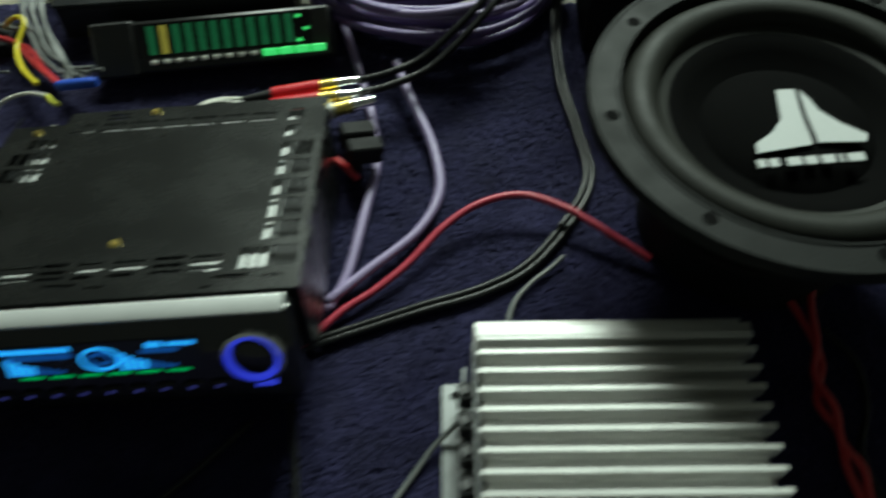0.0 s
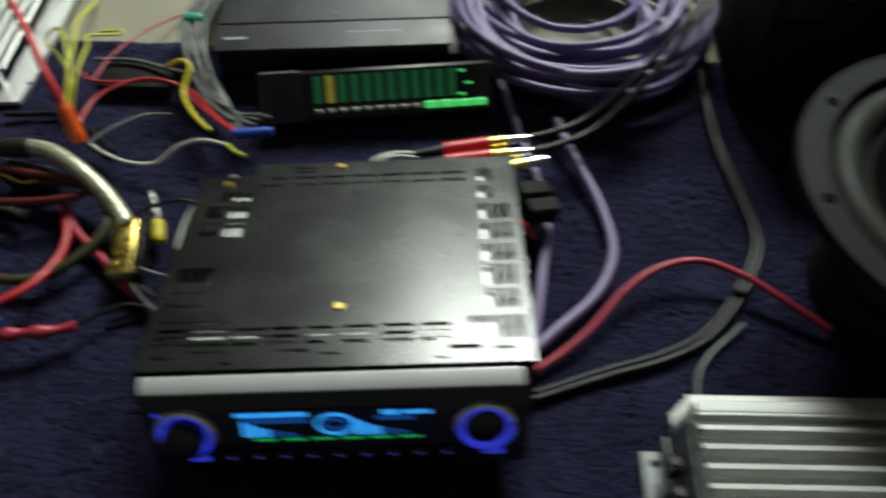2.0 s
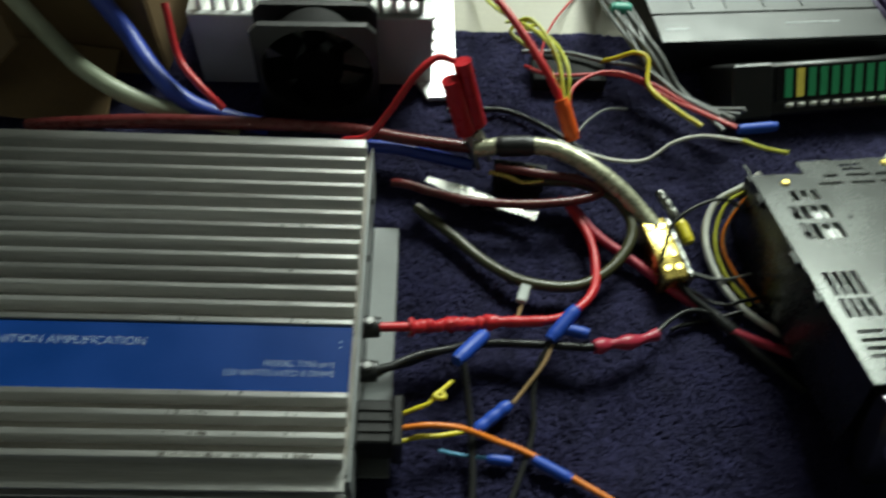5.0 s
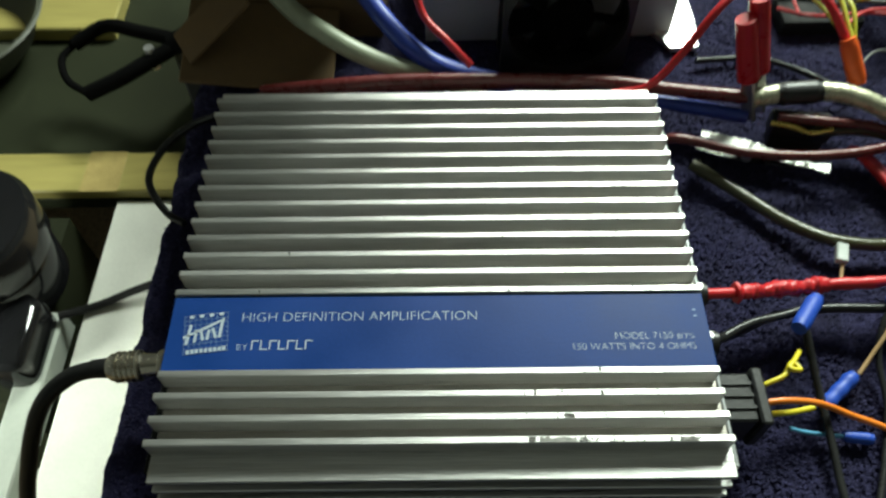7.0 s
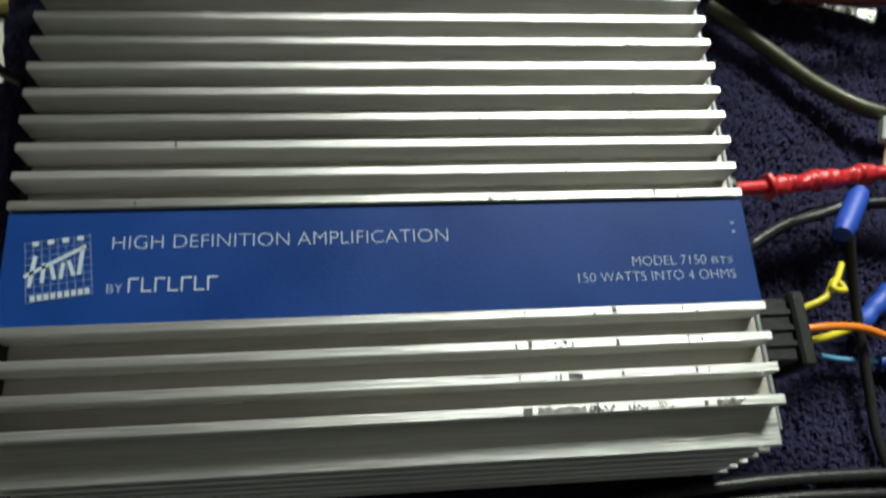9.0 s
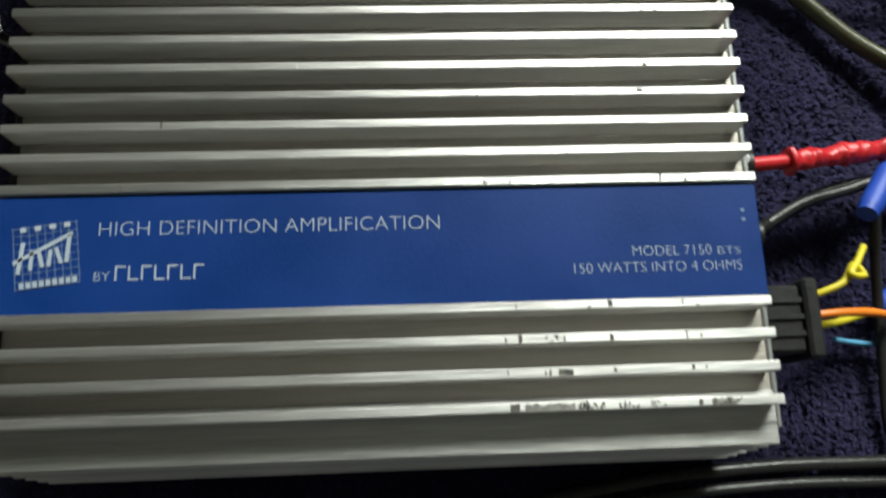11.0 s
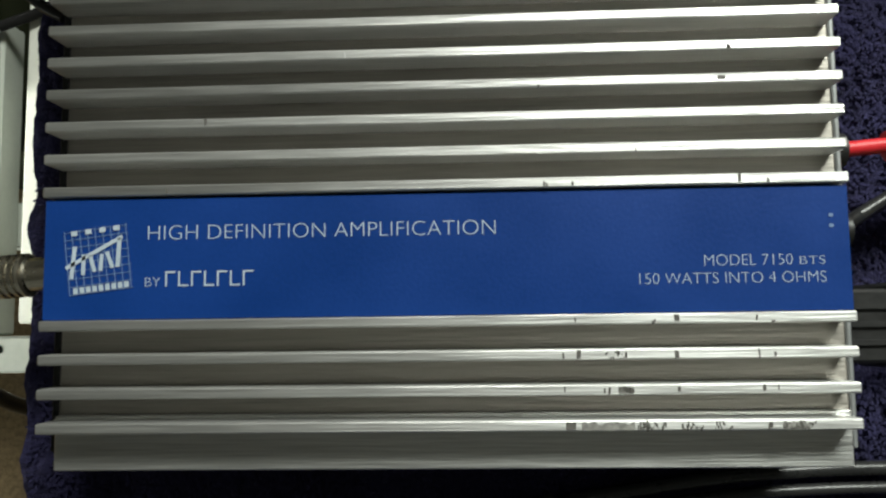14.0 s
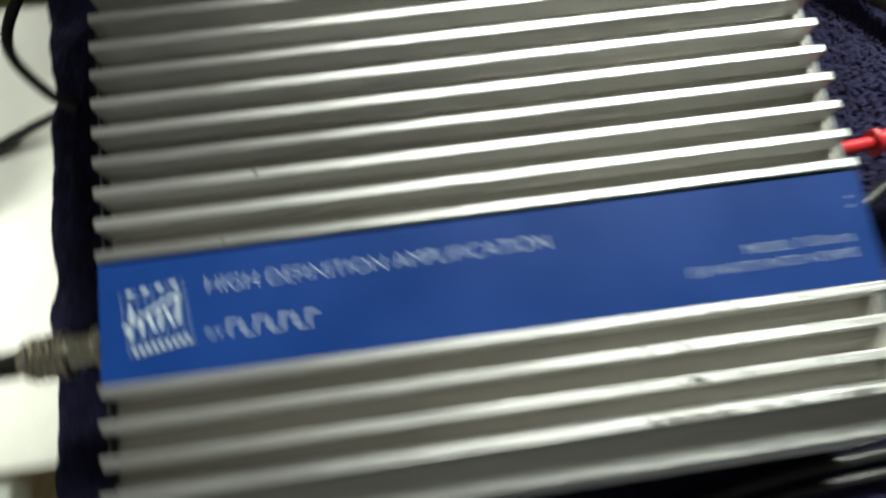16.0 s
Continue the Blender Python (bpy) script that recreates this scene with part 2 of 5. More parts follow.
def tube(bm, points, r, sides=10, steps=8, flat=1.0):
    """A round lead along a smooth line; flat below 1 squeezes it."""
    line = smooth_path(points, steps)
    side = None
    rings = []
    for i, q in enumerate(line):
        d = (line[min(i + 1, len(line) - 1)] - line[max(i - 1, 0)]).normalized()
        if side is None:
            side = d.orthogonal() if abs(d.z) > 0.95 else d.cross(Vector((0, 0, 1)))
        side = (side - d * side.dot(d)).normalized()
        up = side.cross(d)
        rr = r(i / (len(line) - 1)) if callable(r) else r
        rings.append([bm.verts.new(q + rr * (math.cos(a) * side + flat * math.sin(a) * up)) for a in (2 * math.pi * k / sides for k in range(sides))])
    for a, b in zip(rings, rings[1:]):
        for k in range(sides):
            bm.faces.new((a[k], a[(k + 1) % sides], b[(k + 1) % sides], b[k]))
    bm.faces.new(rings[0][::-1])
    bm.faces.new(rings[-1])
    return bm


def mesh_of(name, bm, mat, smooth=False):
    bmesh.ops.recalc_face_normals(bm, faces=bm.faces)
    me = bpy.data.meshes.new(name)
    bm.to_mesh(me)
    bm.free()
    me.materials.append(mat)
    if smooth:
        me.shade_smooth()
        me.set_sharp_from_angle(angle=radians(40))
    return me


def part(name, bm, mat, parent, label="", smooth=False, m=None):
    ob = new(name, bm if isinstance(bm, bpy.types.Mesh) else mesh_of(name, bm, mat, smooth))
    ob.parent = parent
    if m is not None:
        ob.matrix_basis = m
    if label:
        ob["label"] = label
    return ob


def thing(name, label, category, m=None, group=""):
    ob = new(name)
    ob.empty_display_size = 0.02
    if m is not None:
        ob.matrix_world = m
    return tagged(ob, label, category, group)


def solid(name, bm, mat, label="", category="", group="", kind="", smooth=False, m=None):
    ob = new(name, mesh_of(name, bm, mat, smooth))
    if m is not None:
        ob.matrix_world = m
    return tagged(ob, label, category, group, kind)


def lettering(text, x0, x1, y, height, z, mat, parent, name="lettering", m=None):
    """Raised print from x0 to x1 on the base line y."""
    cu = bpy.data.curves.new(name, "FONT")
    cu.body, cu.size, cu.extrude, cu.offset = text, height / 0.7, 0.00005, -0.034 * height
    tmp = bpy.data.objects.new(name, cu)
    scene.collection.objects.link(tmp)
    bpy.context.view_layer.update()
    me = bpy.data.meshes.new_from_object(tmp.evaluated_get(bpy.context.evaluated_depsgraph_get()))
    bpy.data.objects.remove(tmp)
    xs = [v.co.x for v in me.vertices]
    k = (x1 - x0) / (max(xs) - min(xs))
    me.transform(Matrix.Translation((x0 - min(xs) * k, y, z)) @ Matrix.Diagonal((k, 1, 1, 1)))
    me.materials.clear()
    me.materials.append(mat)
    return part(name, me, mat, parent, m=m)


# ---- the table and the room ----
TABLE = material("beige laminate", (0.27, 0.25, 0.18), 0.5, 0, 0.15, 18, 0.1, 300)
WALL = material("painted wall", (0.20, 0.205, 0.20), 0.8, 0, 0.08, 4, 0.1, 120)
FLOOR = material("tan speckled carpet", (0.34, 0.25, 0.14), 0.95, 0, 0.5, 140, 0.6, 500)


def towel_material():
    mat = material("navy terry towel", (0.0155, 0.0145, 0.042), 0.95, 0, 0.6, 60, 1.0, 700)
    b = mat.node_tree.nodes["Principled BSDF"]
    b.inputs["Sheen Weight"].default_value = 0.27
    b.inputs["Sheen Roughness"].default_value = 0.5
    b.inputs["Sheen Tint"].default_value = (0.45, 0.42, 0.8, 1)
    b.inputs["Specular IOR Level"].default_value = 0.15
    return mat


TOWEL = towel_material()
TABLE_LEFT = -0.150

table = solid("table", boxed(TABLE_LEFT + 0.004, 1.35, -0.55, 0.95, -0.035, -0.006, bevel=0.003), TABLE, "beige laminate table top under the towel", "table", kind="structure")
for leg_x, leg_y in ((TABLE_LEFT + 0.02, -0.53), (1.28, -0.53), (TABLE_LEFT + 0.02, 0.88), (1.28, 0.88)):
    part("leg", boxed(leg_x, leg_x + 0.05, leg_y, leg_y + 0.05, -0.7605, -0.0345, bevel=0.003), TABLE, table)


def towel():
    """One cloth with loops, dents and a curled edge."""
    nx, ny = 780, 520
    x = np.linspace(TABLE_LEFT, 1.05, nx)
    y = np.linspace(-0.42, 0.365, ny)
    verts, faces = [], []
    for j in range(ny):
        for i in range(nx):
            px, py = float(x[i]), float(y[j])
            big = noise.noise((px * 9, py * 9, 0.3))
            mid = noise.noise((px * 38, py * 38, 4.1))
            fold = math.exp(-((py - 0.20 - 0.25 * (px - 0.3)) / 0.012) ** 2) * 0.003 * (0.5 + noise.noise((px * 6, 1.7, 0)))
            loops = noise.noise((px * 250, py * 250, 2.2)) + 0.6 * noise.noise((px * 330, py * 300, 9.2))
            z = 0.0008 * big + 0.0012 * mid + fold + 0.0015 * loops - 0.002
            edge = px - TABLE_LEFT
            if edge < 0.012:
                z += 0.004 * noise.noise((py * 70, 3.3, 0)) - (0.012 - edge) * 0.25
                px += 0.0022 * noise.noise((py * 55, 8.1, 0))
            if j == ny - 1:
                z -= 0.004
            verts.append((px + 0.0006 * noise.noise((px * 300, py * 300, 7)), py + (0.003 * noise.noise((px * 25, 5.5, 0)) if j > ny - 4 else 0), z))
    for j in range(ny - 1):
        for i in range(nx - 1):
            a = j * nx + i
            faces.append((a, a + 1, a + nx + 1, a + nx))
    me = bpy.data.meshes.new("towel")
    me.from_pydata(verts, [], faces)
    me.shade_smooth()
    me.materials.append(TOWEL)
    return tagged(new("towel", me), "dark navy blue terry towel spread over the table", "towel")


def pile(cloth):
    """The terry loops: short bent strands that lean with the lie of the cloth."""
    rng = np.random.default_rng(5)
    n = 230000
    x = rng.uniform(TABLE_LEFT + 0.0045, 0.86, n)
    y = rng.uniform(-0.17, 0.36, n)
    lie = 2.2 * np.sin(23 * x + 3 * np.sin(17 * y)) + 1.9 * np.sin(29 * y + 2.4 * np.sin(31 * x)) + rng.normal(0, 0.9, n)
    tall = rng.uniform(0.0010, 0.0021, n) * (1 + 0.30 * np.sin(61 * x + 1.3) * np.sin(53 * y))
    long = rng.uniform(0.0016, 0.0034, n)
    dx, dy = np.cos(lie) * long, np.sin(lie) * long
    w = rng.uniform(0.00035, 0.0006, n)
    sx, sy = -np.sin(lie) * w, np.cos(lie) * w
    base = np.full(n, -0.0018)
    rows = [(0.0, 0.0, 1.0), (0.45, 0.9, 1.0), (1.0, 0.75, 0.7)]
    co = np.empty((n, 6, 3))
    for r, (along, up, wide) in enumerate(rows):
        for side in (0, 1):
            k = 2 * r + side
            f = (2 * side - 1) * wide
            co[:, k, 0], co[:, k, 1], co[:, k, 2] = x + dx * along + sx * f, y + dy * along + sy * f, base + tall * up
    quads = np.array([[0, 1, 3, 2], [2, 3, 5, 4]])
    index = (np.arange(n)[:, None, None] * 6 + quads[None]).reshape(-1)
    me = bpy.data.meshes.new("terry_surface")
    me.vertices.add(n * 6)
    me.vertices.foreach_set("co", co.reshape(-1))
    me.loops.add(len(index))
    me.loops.foreach_set("vertex_index", index.astype(np.int32))
    me.polygons.add(n * 2)
    me.polygons.foreach_set("loop_start", np.arange(0, n * 8, 4, dtype=np.int32))
    me.update(calc_edges=True)
    me.validate()
    me.materials.append(TOWEL)
    return tagged(part("terry_surface", me, TOWEL, cloth), kind="stuff")


pile(towel())
solid("floor", boxed(-2.2, 2.6, -2.2, 2.6, -0.80, -0.76), FLOOR, "tan speckled carpet floor", "floor", kind="structure")
solid("wall_north", boxed(-2.2, 2.6, 2.6, 2.7, -0.76, 2.4), WALL, "plain painted wall", "wall", kind="structure")
solid("wall_south", boxed(-2.2, 2.6, -2.3, -2.2, -0.76, 2.4), WALL, "plain painted wall", "wall", kind="structure")
solid("wall_east", boxed(2.6, 2.7, -2.2, 2.6, -0.76, 2.4), WALL, "plain painted wall", "wall", kind="structure")
solid("wall_west", boxed(-2.3, -2.2, -2.2, 2.6, -0.76, 2.4), WALL, "plain painted wall", "wall", kind="structure")
solid("ceiling", boxed(-2.3, 2.7, -2.3, 2.7, 2.4, 2.5), WALL, "plain painted ceiling", "ceiling", kind="structure")

# ---- the finned amplifier with the blue panel ----
PITCH = 0.0098


def heat_sink(root, x0, x1, rows, z_top, front, back, side_rows, metal=None):
    """Upright fins along x at the given rows; horizontal fins that step outwards down the front and the back."""
    metal = metal or ALU
    w = (x1 - x0) / 2
    cx = (x0 + x1) / 2
    up = mesh_of("fin", box(bmesh.new(), -w, w, -0.0015, 0.0015, -0.0105, 0, bevel=0.0004), metal)
    for y in rows:
        part("fin", up, metal, root, m=pose(cx, y, z_top))
    for k in range(side_rows):
        z = z_top - 0.0096 - 0.0080 * k
        deep = 0.016 + 0.0011 * k
        flat = mesh_of("fin", box(bmesh.new(), -w + 0.0012, w + 0.0008, 0, deep, -0.0012, 0.0012, bevel=0.0004), metal)
        part("fin", flat, metal, root, m=pose(cx, front - 0.0011 * k, z))
        part("fin", flat, metal, root, m=pose(cx, back + 0.0011 * k, z, 0, 0, 180))


def finned_amplifier():
    root = thing("car_amplifier", "silver finned car amplifier with a blue printed panel", "amplifier")
    x0, x1, zt = -0.112, 0.1205, 0.055
    back = 19 * PITCH
    # The core's darker metal carries painted shade for the groove floors, besides dust.
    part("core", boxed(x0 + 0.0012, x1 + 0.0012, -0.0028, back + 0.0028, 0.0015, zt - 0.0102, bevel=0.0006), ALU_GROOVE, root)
    heat_sink(root, x0, x1, [PITCH * k for k in (0, 1, 2, 3)] + [PITCH * k for k in range(7, 20)], zt, -0.0132, back + 0.0132, 6)
    panel = part("label_panel", boxed(x0 + 0.0003, x1 - 0.0003, 3 * PITCH + 0.0016, 7 * PITCH - 0.0022, zt - 0.0104, zt - 0.0012, bevel=0.0003), BLUE, root, "blue panel with silver print")
    z = zt - 0.00115
    lettering("HIGH DEFINITION AMPLIFICATION", -0.0806, 0.0208, 0.0541, 0.0044, z, PRINT, panel)
    lettering("BY", -0.0812, -0.0768, 0.0405, 0.0028, z, PRINT, panel)
    lettering("MODEL 7150", 0.0795, 0.1040, 0.0441, 0.0032, z, PRINT, panel)
    lettering("BTS", 0.1060, 0.1130, 0.0441, 0.0024, z, PRINT, panel)
    for y in (0.0545, 0.0575):
        part("print_mark", boxed(0.1146, 0.1158, y, y + 0.0009, z, z + 0.0001), PRINT_THIN, panel)
    lettering("150 WATTS INTO 4 OHMS", 0.0612, 0.1130, 0.0391, 0.0032, z, PRINT, panel)
    # the maker's name and emblem as plain shapes
    for k in range(7):
        x = -0.0752 + k * 0.0038
        bars = box(bmesh.new(), x, x + 0.0005, 0.0405, 0.0449, z, z + 0.0001)
        box(bars, x + 0.0005, x + 0.0030, 0.0405 if k % 2 else 0.0444, 0.0410 if k % 2 else 0.0449, z, z + 0.0001)
        part("maker_mark", bars, PRINT, panel)
    emblem = bmesh.new()
    for k in range(9):
        box(emblem, -0.0095 + k * 0.0023, -0.0095 + k * 0.0023 + 0.00016, -0.0095, 0.0095, 0, 0.0001)
        box(emblem, -0.0095, 0.0095, -0.0095 + k * 0.0023, -0.0095 + k * 0.0023 + 0.00016, 0.0001, 0.0002)
    tagged(part("emblem_grid", emblem, PRINT_THIN, panel, m=pose(-0.0952, 0.0487, z, 0, 0, 7)), kind="stuff")
    strokes = bmesh.new()
    for sx, sy, sw, sh, tilt in ((-0.001, 0.0022, 0.019, 0.0011, 22), (-0.0075, 0.0, 0.0012, 0.0095, -12), (-0.0045, -0.001, 0.0011, 0.006, -8), (-0.0018, -0.001, 0.0011, 0.005, 10),
                                 (0.0008, -0.001, 0.0011, 0.005, -10), (0.0034, -0.0006, 0.0011, 0.005, 14), (0.0062, 0.0012, 0.0012, 0.0085, -10)):
        bmesh.ops.create_cube(strokes, size=1, matrix=pose(sx, sy, 0.0002, 0, 0, tilt) @ Matrix.Diagonal((sw, sh, 0.0001, 1)))
    box(strokes, -0.0072, -0.0055, 0.0078, 0.0092, 0.0001, 0.0003)
    box(strokes, -0.0030, -0.0012, 0.0078, 0.0092, 0.0001, 0.0003)
    box(strokes, 0.0012, 0.0030, 0.0078, 0.0092, 0.0001, 0.0003)
    box(strokes, 0.0054, 0.0072, 0.0078, 0.0092, 0.0001, 0.0003)
    for k in range(9):
        box(strokes, -0.0082 + k * 0.0019, -0.0082 + k * 0.0019 + 0.0013, -0.0092, -0.0075, 0.0001, 0.0003)
    part("emblem_script", strokes, PRINT, panel, m=pose(-0.0952, 0.0487, z, 0, 0, 7))
    return root


amp = finned_amplifier()

# ---- the car radio ----
RADIO = pose(0.458, 0.0315, 0.082, -12.3, -2.0, 4.1)


def perforated(x0, x1, y0, y1, holes, z0, z1):
    """A sheet with rectangular slots cut through it."""
    xs = sorted({x0, x1, *(h[0] for h in holes), *(h[1] for h in holes)})
    ys = sorted({y0, y1, *(h[2] for h in holes), *(h[3] for h in holes)})
    bm = bmesh.new()
    grid = {}

    def vert(i, j, z):
        key = (i, j, z)
        if key not in grid:
            grid[key] = bm.verts.new((xs[i], ys[j], z))
        return grid[key]

    def full(i, j):
        if not (0 <= i < len(xs) - 1 and 0 <= j < len(ys) - 1):
            return False
        cx, cy = (xs[i] + xs[i + 1]) / 2, (ys[j] + ys[j + 1]) / 2
        return not any(h[0] < cx < h[1] and h[2] < cy < h[3] for h in holes)

    for i in range(len(xs) - 1):
        for j in range(len(ys) - 1):
            if not full(i, j):
                continue
            bm.faces.new([vert(*q, z1) for q in ((i, j), (i + 1, j), (i + 1, j + 1), (i, j + 1))])
            bm.faces.new([vert(*q, z0) for q in ((i, j), (i, j + 1), (i + 1, j + 1), (i + 1, j))])
            for di, dj, a, b in ((-1, 0, (i, j + 1), (i, j)), (1, 0, (i + 1, j), (i + 1, j + 1)), (0, -1, (i, j), (i + 1, j)), (0, 1, (i + 1, j + 1), (i, j + 1))):
                if not full(i + di, j + dj):
                    bm.faces.new((vert(*a, z1), vert(*a, z0), vert(*b, z0), vert(*b, z1)))
    return bm


def slot_rows():
    """Cooling slots round the rim of the radio's lid: (x0, x1, y0, y1)."""
    h = [(-0.0960, -0.0640, 0.1600, 0.1725), (-0.0395, -0.0262, 0.1622, 0.1642), (-0.0395, -0.0262, 0.1662, 0.1682)]
    for k in range(6):
        x = -0.0392 + k * 0.0182
        h += [(x, x + 0.0152, 0.1562, 0.1588), (x, x + 0.0152, 0.1490, 0.1516)]
    h += [(-0.0530, -0.0440, 0.1562, 0.1588), (-0.0590, -0.0440, 0.1490, 0.1516)]
    for y0, y1, columns in ((0.1480, 0.1610, 2), (0.1310, 0.1428, 2), (0.1115, 0.1255, 4), (0.0940, 0.1076, 4), (0.0760, 0.0895, 4), (0.0575, 0.0730, 4), (0.0410, 0.0545, 4)):
        for c in range(columns):
            x = 0.0755 + c * 0.0047
            h.append((x, x + 0.0032, y0, y1))
    for c in range(6):
        x = 0.0665 + c * 0.0049
        h.append((x, x + 0.0032, 0.0205, 0.0358))
    for y0, y1 in ((0.1198, 0.1312), (0.1030, 0.1160)):
        for c in range(4):
            x = -0.0865 + c * 0.0062
            h.append((x, x + 0.0048, y0, y1))
    for c in range(3):
        h.append((-0.0800 + c * 0.0062, -0.0762 + c * 0.0062, 0.1360, 0.1450))
    for y0, y1 in ((0.0605, 0.0775), (0.0455, 0.0585)):
        for c in range(4):
            x = -0.0905 + c * 0.0049
            h.append((x, x + 0.0036, y0, y1))
    h += [(-0.0904, -0.0770, 0.0352, 0.0376), (-0.0737, -0.0573, 0.0350, 0.0374)]
    for x0, x1 in ((-0.0909, -0.0764), (-0.0737, -0.0556), (-0.0520, -0.0353), (-0.0328, -0.0194), (-0.0144, -0.0014), (0.0036, 0.0195), (0.0236, 0.0389), (0.0425, 0.0570)):
        for y in (0.0298, 0.0247, 0.0201):
            h.append((x0, x1 - (0.004 if y < 0.0205 and -0.02 < x0 < 0.01 else 0), y, y + 0.0024))
    h += [(-0.0712, -0.0537, 0.0150, 0.0172), (-0.0280, -0.0115, 0.0150, 0.0172), (0.0563, 0.0716, 0.0142, 0.0170), (0.0787, 0.0880, 0.0135, 0.0155)]
    h += [(-0.0890, -0.0800, 0.0125, 0.0140), (-0.0060, 0.0030, 0.0130, 0.0145), (-0.0540, -0.0500, 0.0085, 0.0100), (0.0505, 0.0555, 0.0085, 0.0100)]
    return h


def radio():
    root = thing("car_radio", "grey steel car radio with lit blue figures on a dark display", "car radio", RADIO)
    part("lid", perforated(-0.0970, 0.0978, 0.0055, 0.1725, slot_rows(), -0.001, 0), HU_STEEL, root, "slotted grey steel lid")
    part("body", boxed(-0.0948, 0.0956, 0.012, 0.170, -0.050, -0.0065, bevel=0.0008), UNIT, root)
    for x0, x1, y0, y1 in ((-0.0738, 0.0798, 0.0400, 0.1560), (0.0500, 0.0798, 0.0195, 0.0395), (-0.0740, -0.0400, 0.0245, 0.0335), (-0.0150, 0.0200, 0.0285, 0.0335), (0.0380, 0.0495, 0.0245, 0.0335)):
        part("inner_tray", boxed(x0, x1, y0, y1, -0.0064, -0.0032), INNER, root, "pale inner tray under the slots")
    for x0, x1 in ((-0.0970, -0.0960), (0.0968, 0.0978)):
        part("side_plate", boxed(x0, x1, 0.006, 0.158, -0.050, -0.001), HU_STEEL, root)
    for x, y, long in ((0.0978, 0.040, 0.010), (0.0978, 0.066, 0.014), (0.0978, 0.098, 0.009), (0.0978, 0.128, 0.012), (0.0978, 0.152, 0.008), (-0.0992, 0.058, 0.008), (-0.0992, 0.086, 0.010), (-0.0992, 0.137, 0.009)):
        part("side_tab", boxed(x, x + 0.0014, y, y + long, -0.007, -0.0012, bevel=0.0004), HU_STEEL, root)
    for x, long in ((-0.052, 0.010), (-0.022, 0.016), (0.022, 0.009), (0.060, 0.012)):
        part("back_tab", boxed(x, x + long, 0.1726, 0.1742, -0.010, -0.0006, bevel=0.0004), HU_STEEL, root)
    for x, y in ((-0.0100, 0.1673), (-0.0790, 0.1522), (0.0, 0.0445)):
        part("screw", rod(bmesh.new(), pose(x, y, 0), 0.0028, 0.0022, 0.0014, 14), GOLD, root, "brass coloured screw", True)
    for x, y in ((0.0010, 0.1393), (-0.0543, 0.1196)):
        part("hole", rod(bmesh.new(), pose(x, y, 0), 0.0013, 0.0013, 0.0001, 12), DARK_HOLE, root)
    # the front panel leans out towards its foot
    face = part("front_panel", boxed(-0.0940, 0.0935, -0.0040, 0.0120, -0.0560, -0.0030, bevel=0.0025, segments=2), BLACK_GLOSS, root, "glossy black front panel", True, pose(0, 0, 0, -12, 0, 0))
    part("trim", boxed(-0.0915, 0.0912, -0.0045, 0.0045, -0.0024, 0.0004, bevel=0.0010, segments=2), SILVER_PLASTIC, face, "silver trim strip", True, pose(0, 0, 0, 12, 0, 0) @ pose(0, -0.0024, -0.0012, 29, 0, 0))
    part("display", boxed(-0.0490, 0.0480, -0.0046, -0.0030, -0.0368, -0.0165), SCREEN, face, "dark display with lit blue figures")
    figures = [(-0.0480, -0.0130, -0.0205, -0.0178, SCREEN_BLUE), (-0.0440, -0.0130, -0.0245, -0.0215, SCREEN_DIM), (0.0230, 0.0310, -0.0208, -0.0178, SCREEN_BLUE), (0.0330, 0.0465, -0.0205, -0.0182, SCREEN_BLUE), (0.0200, 0.0380, -0.0240, -0.0216, SCREEN_DIM)]
    for side in (-0.0455, 0.0090):
        for k in range(8):
            tall = (0.0098, 0.0078, 0.0060, 0.0050, 0.0042, 0.0034, 0.0026, 0.0018)[k]
            figures.append((side + k * 0.0034, side + k * 0.0034 + 0.0027, -0.0330, -0.0330 + tall, SCREEN_BLUE if k < 4 else SCREEN_DIM))
    for x0, x1, z0, z1, mat in figures:
        part("display_mark", boxed(x0, x1, -0.0050, -0.0047, z0, z1), mat, face)
    for k in range(6):
        x = -0.0405 + k * 0.0142
        part("display_dash", boxed(x, x + 0.0105, -0.0050, -0.0047, -0.0358, -0.0342), SCREEN_GREEN, face, "lit green dash")
    for rx, rz, mat in ((0.0088, 0.0062, SCREEN_BLUE), (0.0048, 0.0030, SCREEN_DIM)):
        ring = [(0.0000 + rx * math.cos(a), -0.00485, -0.0258 + rz * math.sin(a)) for a in (2 * math.pi * k / 24 for k in range(25))]
        part("display_emblem", tube(bmesh.new(), ring, 0.0009, 6, 2), mat, face)
    for x in (-0.0735, 0.0725):
        m = pose(x, -0.0040, -0.0300, 90, 0, 0)
        high = 0.0095 if x < 0 else 0.0026
        knob = part("knob", lathe([(0.0001, high), (0.0085, high - 0.0001), (0.0100, high - 0.0012), (0.0104, 0.001), (0.0104, 0)], 40), BLACK_GLOSS, face, "black rotary knob" if x < 0 else "flat black push pad", True, m)
        part("light_ring", lathe([(0.0106, 0.0006), (0.0106, 0.0018), (0.0128, 0.0018), (0.0128, 0.0006)], 48, True), RING_BLUE, knob, "glowing blue ring", True)
        part("chrome_ring", lathe([(0.0129, 0.0), (0.0133, 0.0030), (0.0150, 0.0022), (0.0156, 0.0)], 48), CHROME, knob, "bright ring round the knob", True)
        part("button_light", boxed(x - 0.0015, x + 0.0085, -0.0056, -0.0038, -0.0478, -0.0448, bevel=0.0004), RING_BLUE, face, "small lit blue bar")
